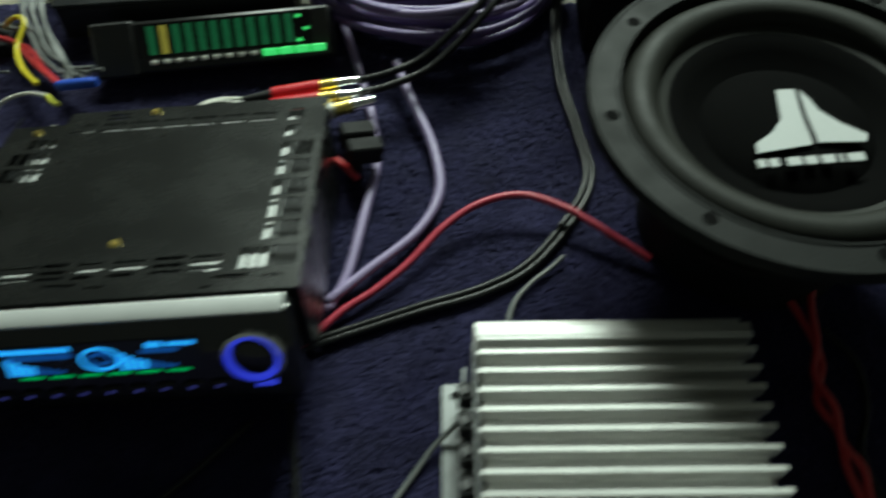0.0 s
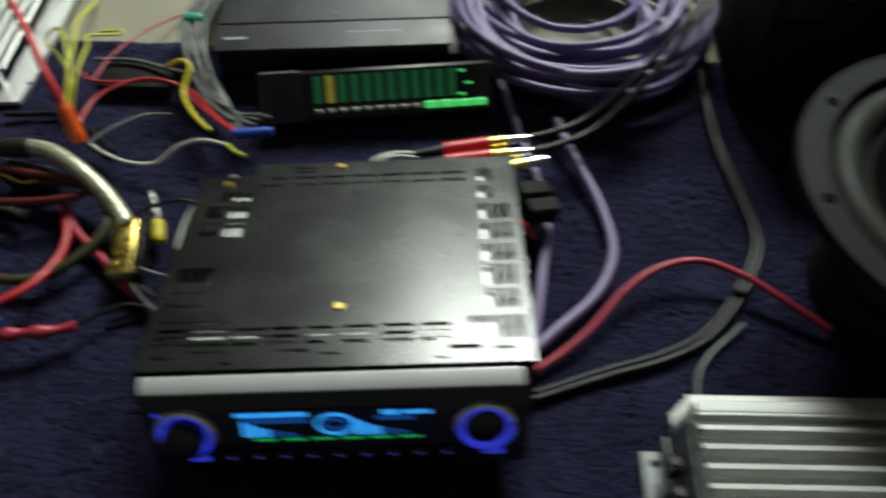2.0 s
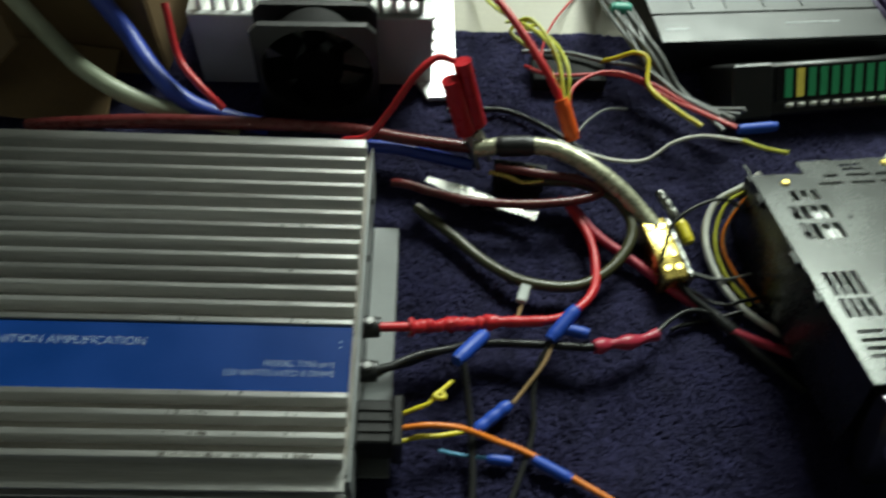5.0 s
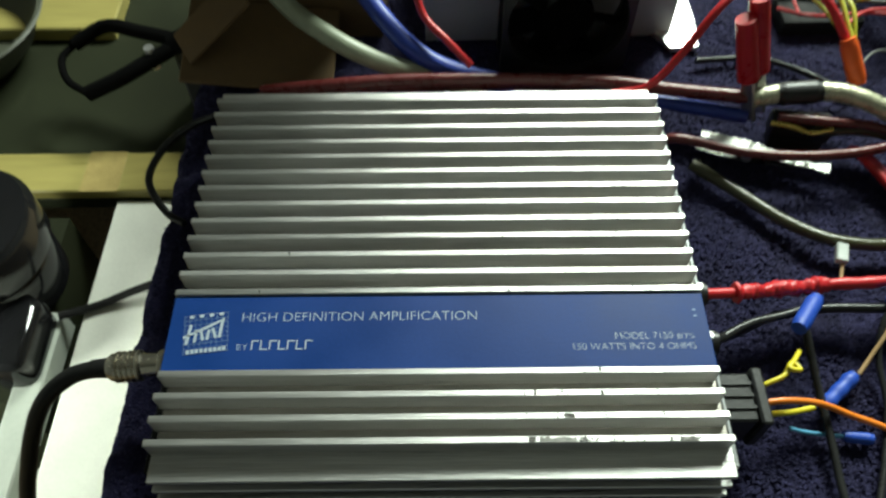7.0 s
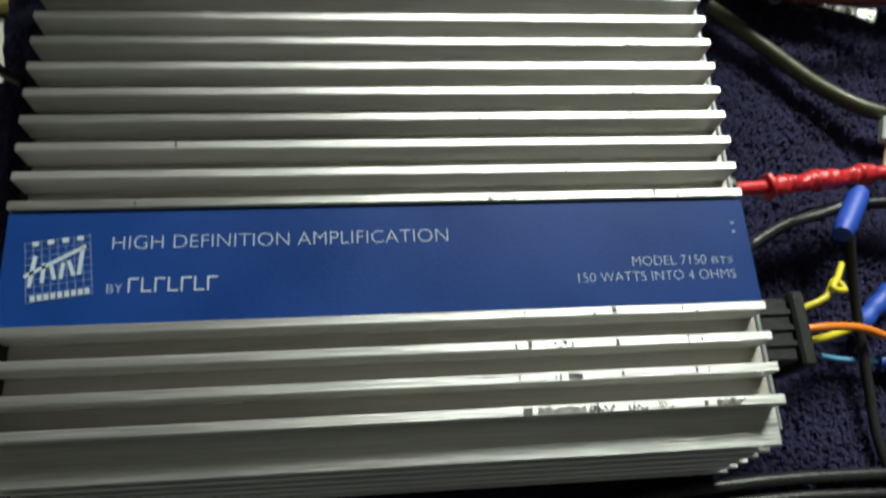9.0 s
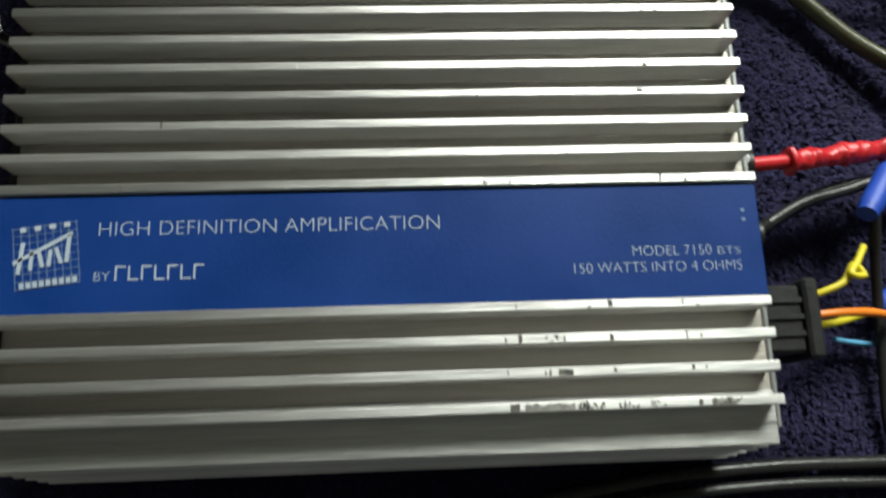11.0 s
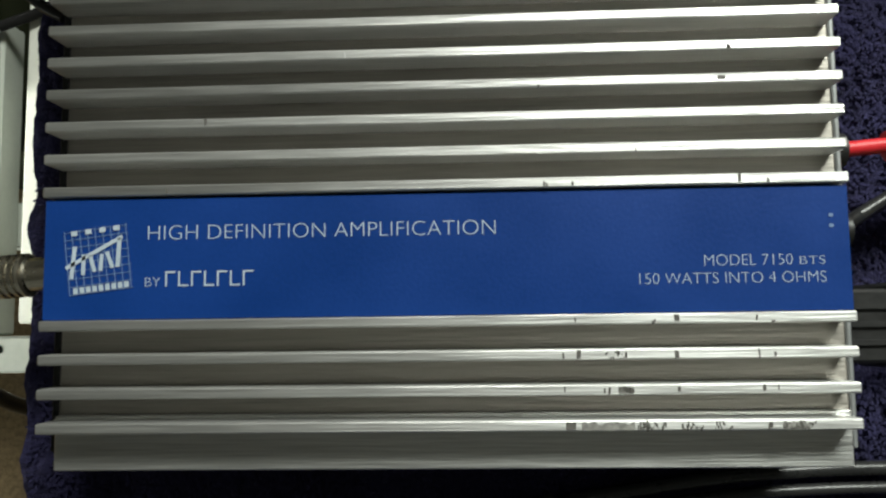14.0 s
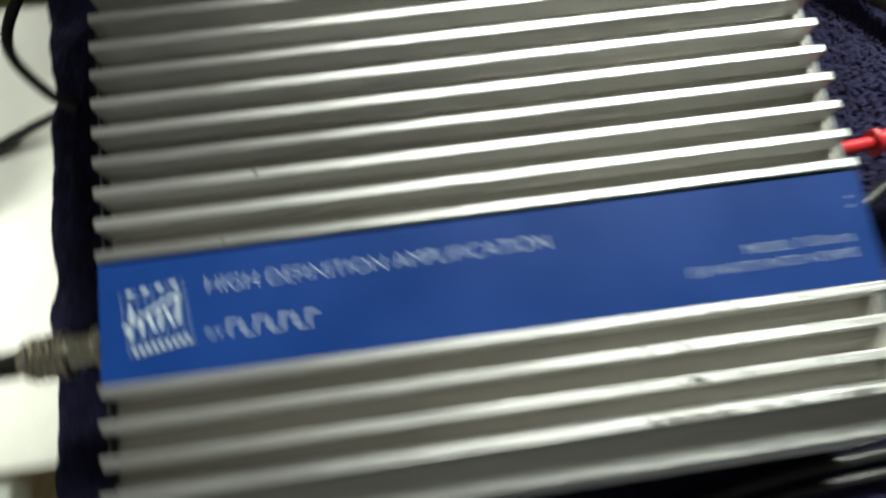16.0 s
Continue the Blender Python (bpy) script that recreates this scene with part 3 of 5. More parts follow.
    for k in range(9):
        b = part("button", boxed(-0.0575 + k * 0.0133, -0.0575 + k * 0.0133 + 0.009, -0.0058, -0.0035, -0.0478, -0.0430, bevel=0.0008), BLACK_GLOSS, face)
        part("tick_light", boxed(-0.0545 + k * 0.0133, -0.0545 + k * 0.0133 + 0.0028, -0.0062, -0.0059, -0.0462, -0.0448), TICK_BLUE, b)
    part("tick_light", boxed(-0.0870, -0.0848, -0.0048, -0.0039, -0.0192, -0.0172), RING_BLUE, face)
    return root


radio()
block = thing("support_block", "matt black block propping up the front of the radio", "block")
part("block", boxed(0.372, 0.548, 0.055, 0.112, -0.001, 0.0165, bevel=0.002), BLACK_MATT, block)

# ---- the equaliser and the black unit behind it ----


def equaliser():
    root = thing("equalizer", "black graphic equalizer with green lit sliders", "equalizer", pose(0.4515, 0.273, 0.0125, -42, 0, 8.5))
    # local: x along the front, z out of the bottom edge up the face, y into the body
    part("case", boxed(-0.084, 0.084, 0, 0.050, 0, 0.036, bevel=0.002), BLACK, root, "", True)
    part("end_cap", boxed(-0.0845, -0.055, -0.002, 0.04, -0.001, 0.037, bevel=0.0015), BLACK, root)
    win = part("window", boxed(-0.052, 0.070, -0.0012, 0.002, 0.010, 0.034), BLACK_GLOSS, root, "dark display window")
    for k in range(12):
        x = -0.0455 + k * 0.0088
        part("slider_light", boxed(x, x + 0.0052, -0.0018, -0.0011, 0.0125, 0.0320), AMBER if k == 1 else GREEN_DIM, win, "amber lit slider" if k == 1 else "")
        if k < 9:
            part("slider", boxed(x + 0.0005, x + 0.0046, -0.0055, -0.001, 0.0055, 0.0085, bevel=0.0006), WHITE_WIRE, root)
    for x, z in ((0.0592, 0.031), (0.0640, 0.022), (0.0585, 0.0145)):
        part("dot_light", boxed(x, x + 0.004, -0.0021, -0.0012, z - 0.002, z), GREEN_LIT, win)
    for k in range(4):
        x = 0.0335 + k * 0.0115
        part("lit_button", boxed(x, x + 0.0100, -0.0035, -0.0005, 0.0045, 0.0095, bevel=0.0005), GREEN_LIT, root, "lit green button")
    return root


equaliser()
eq_stand = thing("equalizer_stand", "black block under the tilted equalizer", "block")
part("block", boxed(-0.080, 0.080, -0.012, 0.035, -0.001, 0.0075, bevel=0.001), BLACK_MATT, eq_stand, m=pose(0.447, 0.298, 0, 0, 0, 8.5))


def black_unit():
    root = thing("crossover_unit", "black steel electronic unit with grooved lid", "electronic unit", pose(0.412, 0.325, 0, 0, 0, 6))
    part("body", boxed(-0.0885, 0.0885, 0, 0.20, 0.002, 0.0295, bevel=0.0012), UNIT, root)
    part("lid", boxed(-0.0895, 0.0895, -0.001, 0.030, 0.0297, 0.0325, bevel=0.0008), UNIT, root)
    part("lid", boxed(-0.0895, 0.0895, 0.0312, 0.20, 0.0297, 0.0322, bevel=0.0008), UNIT, root)
    for x in (-0.056, -0.03, 0.0, 0.03):
        part("rib", boxed(x, x + 0.0012, 0.036, 0.195, 0.0322, 0.0330), UNIT, root)
    part("print_bar", boxed(-0.083, -0.066, 0.012, 0.0145, 0.0325, 0.0327), PRINT_GREY, root, "unreadable grey print")
    part("print_bar", boxed(0.010, 0.052, 0.016, 0.0172, 0.0325, 0.0327), PRINT_GREY, root, "unreadable grey print")
    for x in (-0.08, 0.08):
        part("foot", rod(bmesh.new(), pose(x, 0.02, -0.002), 0.005, 0.005, 0.006, 16), BLACK, root, "", True)
        part("foot", rod(bmesh.new(), pose(x, 0.18, -0.002), 0.005, 0.005, 0.006, 16), BLACK, root, "", True)
    return root


black_unit()

# ---- the loudspeaker ----


def loudspeaker():
    root = thing("subwoofer", "black subwoofer with a grey rim lying face up on the towel", "loudspeaker", pose(0.8012, 0.1477, 0, 0, 0, -8))
    part("magnet", lathe([(0.0001, 0.0), (0.062, 0.0), (0.064, 0.002), (0.064, 0.034), (0.062, 0.036), (0.0001, 0.036)], 64), BLACK_MATT, root, "", True)
    part("basket", lathe([(0.050, 0.034), (0.058, 0.036), (0.092, 0.078), (0.096, 0.096), (0.094, 0.096), (0.088, 0.080), (0.052, 0.040)], 64, True), BLACK_MATT, root, "", True)
    part("rim", lathe([(0.0905, 0.094), (0.0905, 0.1050), (0.0910, 0.1062), (0.0922, 0.1062), (0.0926, 0.1054), (0.1052, 0.1054), (0.1056, 0.1060), (0.1070, 0.1060), (0.1078, 0.1048), (0.1080, 0.0985), (0.100, 0.094)], 96, True), RIM, root, "dark grey rim with bolt holes", True)
    roll = [(0.0690 + 0.0102 * (1 - math.cos(a)), 0.0945 + 0.0102 * math.sin(a)) for a in (math.pi * k / 14 for k in range(15))]
    part("surround", lathe([(0.0625, 0.0925)] + roll + [(0.0912, 0.0945)], 96), RUBBER, root, "rubber roll surround", True)
    part("cone", lathe([(0.0640, 0.0932), (0.0605, 0.0930), (0.054, 0.0885), (0.046, 0.0835), (0.036, 0.0790), (0.020, 0.0768), (0.0001, 0.0762)], 96), CONE, root, "black cone", True)
    for k in range(8):
        a = radians(45 * k + 16)
        part("bolt_hole", rod(bmesh.new(), pose(0.0975 * math.cos(a), 0.0975 * math.sin(a), 0.1053), 0.0036, 0.0036, 0.0004, 16), DARK_HOLE, root, "", True)
    cap = part("dust_cap", lathe([(0.0445, 0.0832), (0.040, 0.0862), (0.030, 0.0893), (0.016, 0.0912), (0.0001, 0.0918)], 64), CONE, root, "", True)
    return root, cap


speaker, dust_cap = loudspeaker()
# the emblem on the dust cap, as plain pale shapes
emblem = bmesh.new()


def plate(bm, outline, z0, z1):
    lower = [bm.verts.new((x, y, z0)) for x, y in outline]
    upper = [bm.verts.new((x, y, z1)) for x, y in outline]
    bm.faces.new(upper)
    bm.faces.new(lower[::-1])
    for i in range(len(outline)):
        j = (i + 1) % len(outline)
        bm.faces.new((lower[i], lower[j], upper[j], upper[i]))
    return bm


part("emblem_half", plate(bmesh.new(), [(-0.0196, -0.0293), (0.0085, -0.0190), (0.0045, 0.0015), (0.0022, 0.0205), (-0.0074, 0.0184), (-0.0062, -0.0030), (-0.0110, -0.0130), (-0.0200, -0.0228)], 0.0920, 0.0923), PRINT_WHITE, dust_cap, "pale emblem half")
part("emblem_half", plate(bmesh.new(), [(0.0112, -0.0172), (0.0350, -0.0128), (0.0362, -0.0075), (0.0230, -0.0010), (0.0135, 0.0065), (0.0095, 0.0145), (0.0044, 0.0203), (0.0072, 0.0015)], 0.0920, 0.0923), PRINT_WHITE, dust_cap, "pale emblem half")
for k, (x, wide) in enumerate(((0, 4.4), (6.0, 5.0), (15.0, 7.4), (24.0, 6.4), (32.4, 7.0), (41.6, 1.8), (45.6, 8.6))):
    part("maker_bar", boxed(x * 0.001, (x + wide) * 0.001, 0.0014, 0.0066, 0.0920, 0.0923), PRINT_WHITE, dust_cap, m=pose(-0.0189, -0.0402, 0, 0, 0, 14))


def speaker_cabinet():
    root = thing("speaker_cabinet", "black carpeted speaker cabinet behind the subwoofer", "cabinet")
    part("body", boxed(0.795, 1.20, 0.285, 0.60, -0.001, 0.128, bevel=0.004, segments=2), BLACK_MATT, root, "", True)
    part("corner", boxed(0.7935, 0.815, 0.2835, 0.31, 0.090, 0.1295, bevel=0.003, segments=2), UNIT, root, "metal corner piece", True)
    return root


speaker_cabinet()
low_case = thing("black_case", "low black case beside the speaker cabinet", "case")
part("shell", boxed(0.714, 0.792, 0.302, 0.60, -0.001, 0.124, bevel=0.004, segments=2), BLACK_MATT, low_case, "", True)
part("felt_strip", boxed(0.7195, 0.7455, 0.2995, 0.3019, 0.090, 0.1185, bevel=0.001), FELT, low_case, "dark grey felt strip")
part("screw", rod(bmesh.new(), pose(0.7560, 0.3021, 0.108, 90, 0, 0), 0.0030, 0.0022, 0.0018, 16), STEEL, low_case, "", True)

# ---- the small finned amplifier ----


def small_amplifier():
    root = thing("small_amplifier", "small silver finned amplifier with a grey mounting flange", "amplifier", pose(0.7065, 0.0013, 0, 0, 0, 2.0))
    x0, x1, zt = -0.0672, 0.0672, 0.051
    rows = [0.0398 - 0.0098 * k for k in range(15)]
    part("core", boxed(x0 + 0.002, x1 - 0.0035, rows[-1] - 0.002, rows[0] + 0.002, 0.004, zt - 0.0102, bevel=0.0006), ALU, root)
    heat_sink(root, x0, x1, rows, zt, rows[-1] - 0.0115, rows[0] + 0.0115, 5, metal=ALU_CAST)
    part("back_rail", boxed(x0, x1, rows[0] - 0.0035, rows[0] + 0.0048, zt - 0.0105, zt - 0.0004, bevel=0.0005), ALU_CAST, root)
    part("end_plate", boxed(x0 - 0.0022, x0, rows[-1], rows[0] + 0.001, 0.003, zt - 0.010, bevel=0.0005), ALU_DARK, root, "grey end plate")
    foot = part("flange", boxed(x0 - 0.0185, x0 - 0.0005, rows[-1], 0.0355, 0.0005, 0.0030, bevel=0.0006), ALU_DARK, root, "grey mounting flange with a hole")
    part("hole", rod(bmesh.new(), pose(x0 - 0.0118, 0.0285, 0.003), 0.0022, 0.0022, 0.0003, 16), DARK_HOLE, foot)
    part("bracket", boxed(x0 - 0.0075, x0 - 0.0055, rows[-1], 0.0400, 0.003, 0.014, bevel=0.0005), ALU_DARK, root)
    for y in (0.022, 0.006, -0.010, -0.026, -0.042):
        term = part("terminal", boxed(x0 - 0.010, x0 - 0.0022, y - 0.005, y + 0.005, 0.012, 0.024, bevel=0.0008), BLACK, root, "black screw terminal")
        part("screw", rod(bmesh.new(), pose(x0 - 0.0062, y, 0.024), 0.0026, 0.0024, 0.0014, 14), GREY_PLASTIC, term, "", True)
    return root


small_amplifier()

# ---- fittings of the big amplifier ----
part("end_plate", boxed(0.1219, 0.1236, -0.0085, 0.1945, 0.004, 0.0446, bevel=0.0005), ALU_DARK, amp, "grey end plate")
part("end_plate", boxed(-0.1135, -0.1082, -0.0085, 0.1945, 0.004, 0.0440, bevel=0.0006), BLACK_MATT, amp, "black end plate")
part("flange", boxed(0.1238, 0.1400, 0.008, 0.166, 0.0004, 0.0030, bevel=0.0006), FLANGE, amp, "grey mounting flange")
part("flange", boxed(-0.1300, -0.1140, 0.010, 0.176, 0.0004, 0.0030, bevel=0.0006), FLANGE, amp, "grey mounting flange")
for y, z in ((0.120, 0.036), (0.160, 0.036), (0.012, 0.036)):
    part("screw", rod(bmesh.new(), pose(0.1236, y, z, 0, 90, 0), 0.0022, 0.0018, 0.0012, 12), DARK_HOLE, amp, "", True)
for y in (0.082, 0.056):
    t = part("terminal_post", rod(bmesh.new(), pose(0.1236, y, 0.026, 0, 90, 0), 0.0062, 0.0055, 0.009, 20), BLACK, amp, "black terminal post", True)
    part("post_screw", rod(bmesh.new(), pose(0.1276, y, 0.0315), 0.0022, 0.0020, 0.0025, 14), STEEL, t, "", True)
plug = part("plug_socket", boxed(0.1237, 0.1412, 0.0150, 0.0375, 0.010, 0.0330, bevel=0.0010), BLACK, amp, "black plastic plug socket")
for y in (0.0205, 0.0260, 0.0315):
    part("ridge", boxed(0.1245, 0.1408, y, y + 0.0016, 0.0329, 0.0340), BLACK, plug)
part("plug", boxed(0.1413, 0.1465, 0.0130, 0.0395, 0.008, 0.0350, bevel=0.0010), BLACK, amp, "black plug")


def scratches():
    """Scuffs on the crests of the fins: (row of fin, distance along it, length, depth across)."""
    scuffs = ((3, 0.0425, 0.0004, 0.9), (3, 0.0640, 0.0009, 0.4), (3, 0.0702, 0.0010, 0.8), (3, 0.0925, 0.0004, 0.9), (3, 0.0968, 0.0006, 0.5),
              (2, 0.0388, 0.0004, 0.9), (2, 0.0427, 0.0009, 1.0), (2, 0.0540, 0.0005, 0.7), (2, 0.0562, 0.0004, 0.7), (2, 0.0700, 0.0008, 1.0), (2, 0.0930, 0.0005, 1.0), (2, 0.0972, 0.0004, 0.7),
              (1, 0.0390, 0.0004, 0.9), (1, 0.0500, 0.0004, 0.6), (1, 0.0540, 0.0042, 1.0), (1, 0.0512, 0.0006, 0.9), (7, -0.0750, 0.0004, 0.7), (9, -0.0640, 0.0004, 0.8), (8, 0.0610, 0.0004, 0.6), (2, 0.0506, 0.0060, 0.3), (1, 0.0704, 0.0005, 0.8), (1, 0.0936, 0.0006, 1.0), (1, 0.0978, 0.0004, 0.8),
              (0, 0.0392, 0.0016, 1.0), (0, 0.0590, 0.0050, 0.6), (0, 0.0640, 0.0030, 0.4), (0, 0.0710, 0.0060, 0.35), (0, 0.0800, 0.0050, 0.3), (0, 0.0945, 0.0012, 1.0), (0, 0.0985, 0.0090, 0.45),
              (7, 0.0345, 0.0014, 0.4), (7, 0.0427, 0.0005, 0.7), (7, 0.0895, 0.0006, 0.9), (7, 0.0975, 0.0004, 0.7),
              (10, 0.0850, 0.0016, 0.8), (10, 0.0335, 0.0005, 0.6), (11, 0.0880, 0.0010, 0.7), (13, 0.0880, 0.0022, 0.6), (13, 0.0780, 0.0014, 0.4), (13, 0.0930, 0.0012, 0.4), (11, -0.0225, 0.0004, 0.9))
    rnd = random.Random(4)
    for row, x, long, deep in scuffs:
        bm = bmesh.new()
        n = max(1, int(long / (0.0009 if deep >= 0.8 else 0.00045)))
        for k in range(n):
            xx = x + long * k / n
            w = long / n * rnd.uniform(0.8, 1.9)
            d = 0.0025 * deep * rnd.uniform(0.55, 1.1)
            if deep < 0.8 and n > 2:
                w, d = w * 0.7, d * rnd.uniform(0.5, 2.0)
            y = PITCH * row + rnd.uniform(-0.0003, 0.0003) - (max(0, 0.0013 - d / 2) if deep < 0.8 else 0) * rnd.choice((1, 1, 1, -0.3))
            lean = rnd.uniform(-0.0002, 0.0002)
            plate(bm, [(xx, y - d / 2), (xx + w, y - d / 2 * rnd.uniform(0.6, 1)), (xx + w + lean, y + d / 2 * rnd.uniform(0.6, 1)), (xx + lean, y + d / 2)], 0.05501, 0.05506)
        tagged(part("scuff", bm, SCUFF_PALE if row == 11 and x < 0 else MARK, amp), kind="stuff")


scratches()


def abrasion(row, x0, x1, seed):
    """A rubbed patch with a ragged outline on the crest of a fin."""
    rnd = random.Random(seed)
    n = 16
    front = [(x0 + (x1 - x0) * k / n, PITCH * row - 0.0014 + rnd.uniform(0, 0.0004)) for k in range(n + 1)]
    rear = [(x0 + (x1 - x0) * k / n, PITCH * row + rnd.uniform(0.0002, 0.0013)) for k in range(n, -1, -1)]
    part("abrasion", plate(bmesh.new(), front + rear, 0.05501, 0.05504), RUBBED, amp, "rubbed grey patch")


for row, x0, x1 in ((0, 0.0436, 0.0582), (1, 0.0541, 0.0582), (0, 0.0985, 0.1060)):
    abrasion(row, x0, x1, row + int(x0 * 1000))

# ---- the power supply with the fan ----


def fan():
    root = thing("cooling_fan", "black square cooling fan with a round duct", "fan", pose(0.083, 0.262, 0.0, 0, 0, 2))
    for y in (0.0, 0.0205):
        bm = bmesh.new()
        n = 40
        inner, outer = [], []
        for k in range(n):
            a = 2 * math.pi * (k + 0.5) / n
            c, s = math.cos(a), math.sin(a)
            q = 0.0395 / max(abs(c), abs(s))
            inner.append((0.0365 * c, 0.0395 + 0.0365 * s))
            outer.append((q * c, 0.0395 + q * s))
        ring = [[bm.verts.new((x, yy, z)) for x, z in pts] for yy in (y, y + 0.0042) for pts in (inner, outer)]
        for k in range(n):
            j = (k + 1) % n
            bm.faces.new((ring[0][k], ring[0][j], ring[1][j], ring[1][k]))
            bm.faces.new((ring[2][k], ring[3][k], ring[3][j], ring[2][j]))
            bm.faces.new((ring[1][k], ring[1][j], ring[3][j], ring[3][k]))
            bm.faces.new((ring[0][k], ring[2][k], ring[2][j], ring[0][j]))
        part("frame_plate", bm, BLACK, root)
    part("duct", lathe([(0.0366, 0.004), (0.0386, 0.004), (0.0386, 0.0207), (0.0366, 0.0207)], 48, True), BLACK_MATT, root, "", True, pose(0, 0, 0.0395, -90, 0, 0))
    hub = part("hub", rod(bmesh.new(), pose(0, 0.004, 0.0395, -90, 0, 0), 0.0165, 0.0165, 0.016, 32), CONE, root, "", True)
    for k in range(7):
        bm = bmesh.new()
        bmesh.ops.create_cube(bm, size=1, matrix=pose(0, 0.012, 0.0395) @ pose(0, 0, 0, 0, 360 / 7 * k, 0) @ pose(0, 0, 0.0255, 0, 0, 38) @ Matrix.Diagonal((0.016, 0.0014, 0.019, 1)))
        part("blade", bm, CONE, root)
    return root


fan()


def power_supply():
    root = thing("power_supply", "finned aluminium power supply with a grey front plate", "power supply", pose(0, 0, 0, 0, 0, 1.5))
    part("core", boxed(0.012, 0.158, 0.2990, 0.52, 0.002, 0.056, bevel=0.001), WHITE_ALU, root)
    part("front_plate", boxed(0.004, 0.166, 0.2925, 0.2985, 0.001, 0.0600, bevel=0.0008), PLATE, root, "grey aluminium front plate")
    for k in range(17):
        x = 0.010 + k * 0.0092
        part("fin", boxed(x, x + 0.0030, 0.2990, 0.52, 0.056, 0.070, bevel=0.0005), WHITE_ALU, root)
    for k in range(5):
        z = 0.016 + k * 0.0095
        part("fin", boxed(0.158, 0.168, 0.2990, 0.52, z, z + 0.003, bevel=0.0005), WHITE_ALU, root)
        part("fin", boxed(0.002, 0.012, 0.2990, 0.52, z, z + 0.003, bevel=0.0005), WHITE_ALU, root)
    foot = part("foot_rail", plate(bmesh.new(), [(0.152, 0.2990), (0.164, 0.277), (0.182, 0.278), (0.1845, 0.300), (0.1860, 0.52), (0.166, 0.52), (0.166, 0.2990)], 0.0006, 0.0042), WHITE_ALU, root, "bright aluminium foot rail")
    part("notch", boxed(0.1815, 0.1848, 0.2975, 0.2990, 0.0037, 0.0047), DARK_HOLE, foot)
    return root


power_supply()
cover = thing("clear_cover", "clear plastic cover plate on the power supply fins", "cover")
part("sheet", boxed(0.0535, 0.1055, 0.2950, 0.3420, 0.0703, 0.0722, bevel=0.0005), CLEAR_COVER, cover)
part("rim", boxed(0.0535, 0.1055, 0.2945, 0.2970, 0.0722, 0.0740, bevel=0.0005), CLEAR_COVER, cover)
plug_block = thing("plug_block", "black terminal block beside a white plug on the power supply", "terminal block")
part("white_plug", boxed(0.1070, 0.1190, 0.2985, 0.3420, 0.0703, 0.0790, bevel=0.0012), WHITE_WIRE, plug_block, "white plastic plug")
for k in range(4):
    cell = part("cell", boxed(0.1205 + k * 0.0080, 0.1280 + k * 0.0080, 0.3000, 0.3300, 0.0703, 0.0820, bevel=0.0010), BLACK, plug_block)
    part("screw", rod(bmesh.new(), pose(0.1242 + k * 0.0080, 0.3070, 0.0818), 0.0024, 0.0022, 0.0014, 14), STEEL, cell, "", True)

# ---- leads ----


def lead(name, label, mat, r, points, category="wire", group="", sides=10, flat=1.0):
    return solid(name, tube(bmesh.new(), points, r, sides, 8, flat), mat, label, category, group, smooth=True)


def sleeve(name, label, mat, a, b, r, category="connector", bulge=0.0):
    """A crimped sleeve from a to b."""
    a, b = Vector(a), Vector(b)
    return solid(name, tube(bmesh.new(), [a + (b - a) * k / 8 for k in range(9)], lambda s: r * (0.86 + bulge * abs(math.sin(s * 9.42)) + 0.14 * (0.1 < s < 0.9)), 14, 2), mat, label, category, smooth=True)


lead("battery_cable", "thick clear battery cable with silver strands", CLEAR_CABLE, 0.0056, [(0.186, 0.213, 0.026), (0.211, 0.214, 0.030), (0.236, 0.210, 0.032), (0.257, 0.199, 0.030), (0.276, 0.186, 0.024), (0.290, 0.173, 0.017), (0.298, 0.163, 0.014)], "cable", sides=16)
sleeve("cable_wrap", "black tape wrap round the battery cable", BLACK, (0.200, 0.2135, 0.0285), (0.224, 0.2125, 0.0315), 0.0068, "tape")
lead("olive_cable", "dark olive cable looped on the towel", OLIVE, 0.0034, [(0.150, 0.180, 0.007), (0.172, 0.160, 0.006), (0.194, 0.138, 0.007), (0.217, 0.123, 0.010), (0.248, 0.122, 0.010), (0.272, 0.138, 0.012), (0.284, 0.162, 0.014), (0.275, 0.184, 0.016), (0.252, 0.196, 0.016), (0.226, 0.197, 0.016), (0.200, 0.203, 0.014)], "cable")
lead("dark_red_cable", "dark red cable bent in a loop", DARK_RED, 0.0028, [(0.135, 0.190, 0.018), (0.145, 0.187, 0.020), (0.177, 0.177, 0.020), (0.213, 0.174, 0.020), (0.248, 0.178, 0.020), (0.266, 0.186, 0.020), (0.252, 0.194, 0.022), (0.226, 0.196, 0.024), (0.200, 0.202, 0.022)], "cable")
lead("red_wire", "red wire from the amplifier terminal", RED, lambda s: 0.0026 + (0.0007 * abs(math.sin(s * 60)) if 0.62 < s < 0.86 else 0), [(0.245, 0.186, 0.010), (0.257, 0.160, 0.009), (0.259, 0.138, 0.010), (0.254, 0.115, 0.016), (0.240, 0.098, 0.020), (0.224, 0.092, 0.020), (0.196, 0.091, 0.019), (0.165, 0.086, 0.022), (0.130, 0.082, 0.026)])
lead("pink_red_wire", "faded red wire running under the radio", PINK_RED, 0.0028, [(0.240, 0.186, 0.012), (0.249, 0.181, 0.011), (0.263, 0.161, 0.008), (0.283, 0.144, 0.006), (0.306, 0.1225, 0.005), (0.3195, 0.1125, 0.005), (0.327, 0.1065, 0.005), (0.3317, 0.1010, 0.005), (0.3365, 0.0958, 0.005), (0.3511, 0.0889, 0.005), (0.380, 0.078, 0.004)])
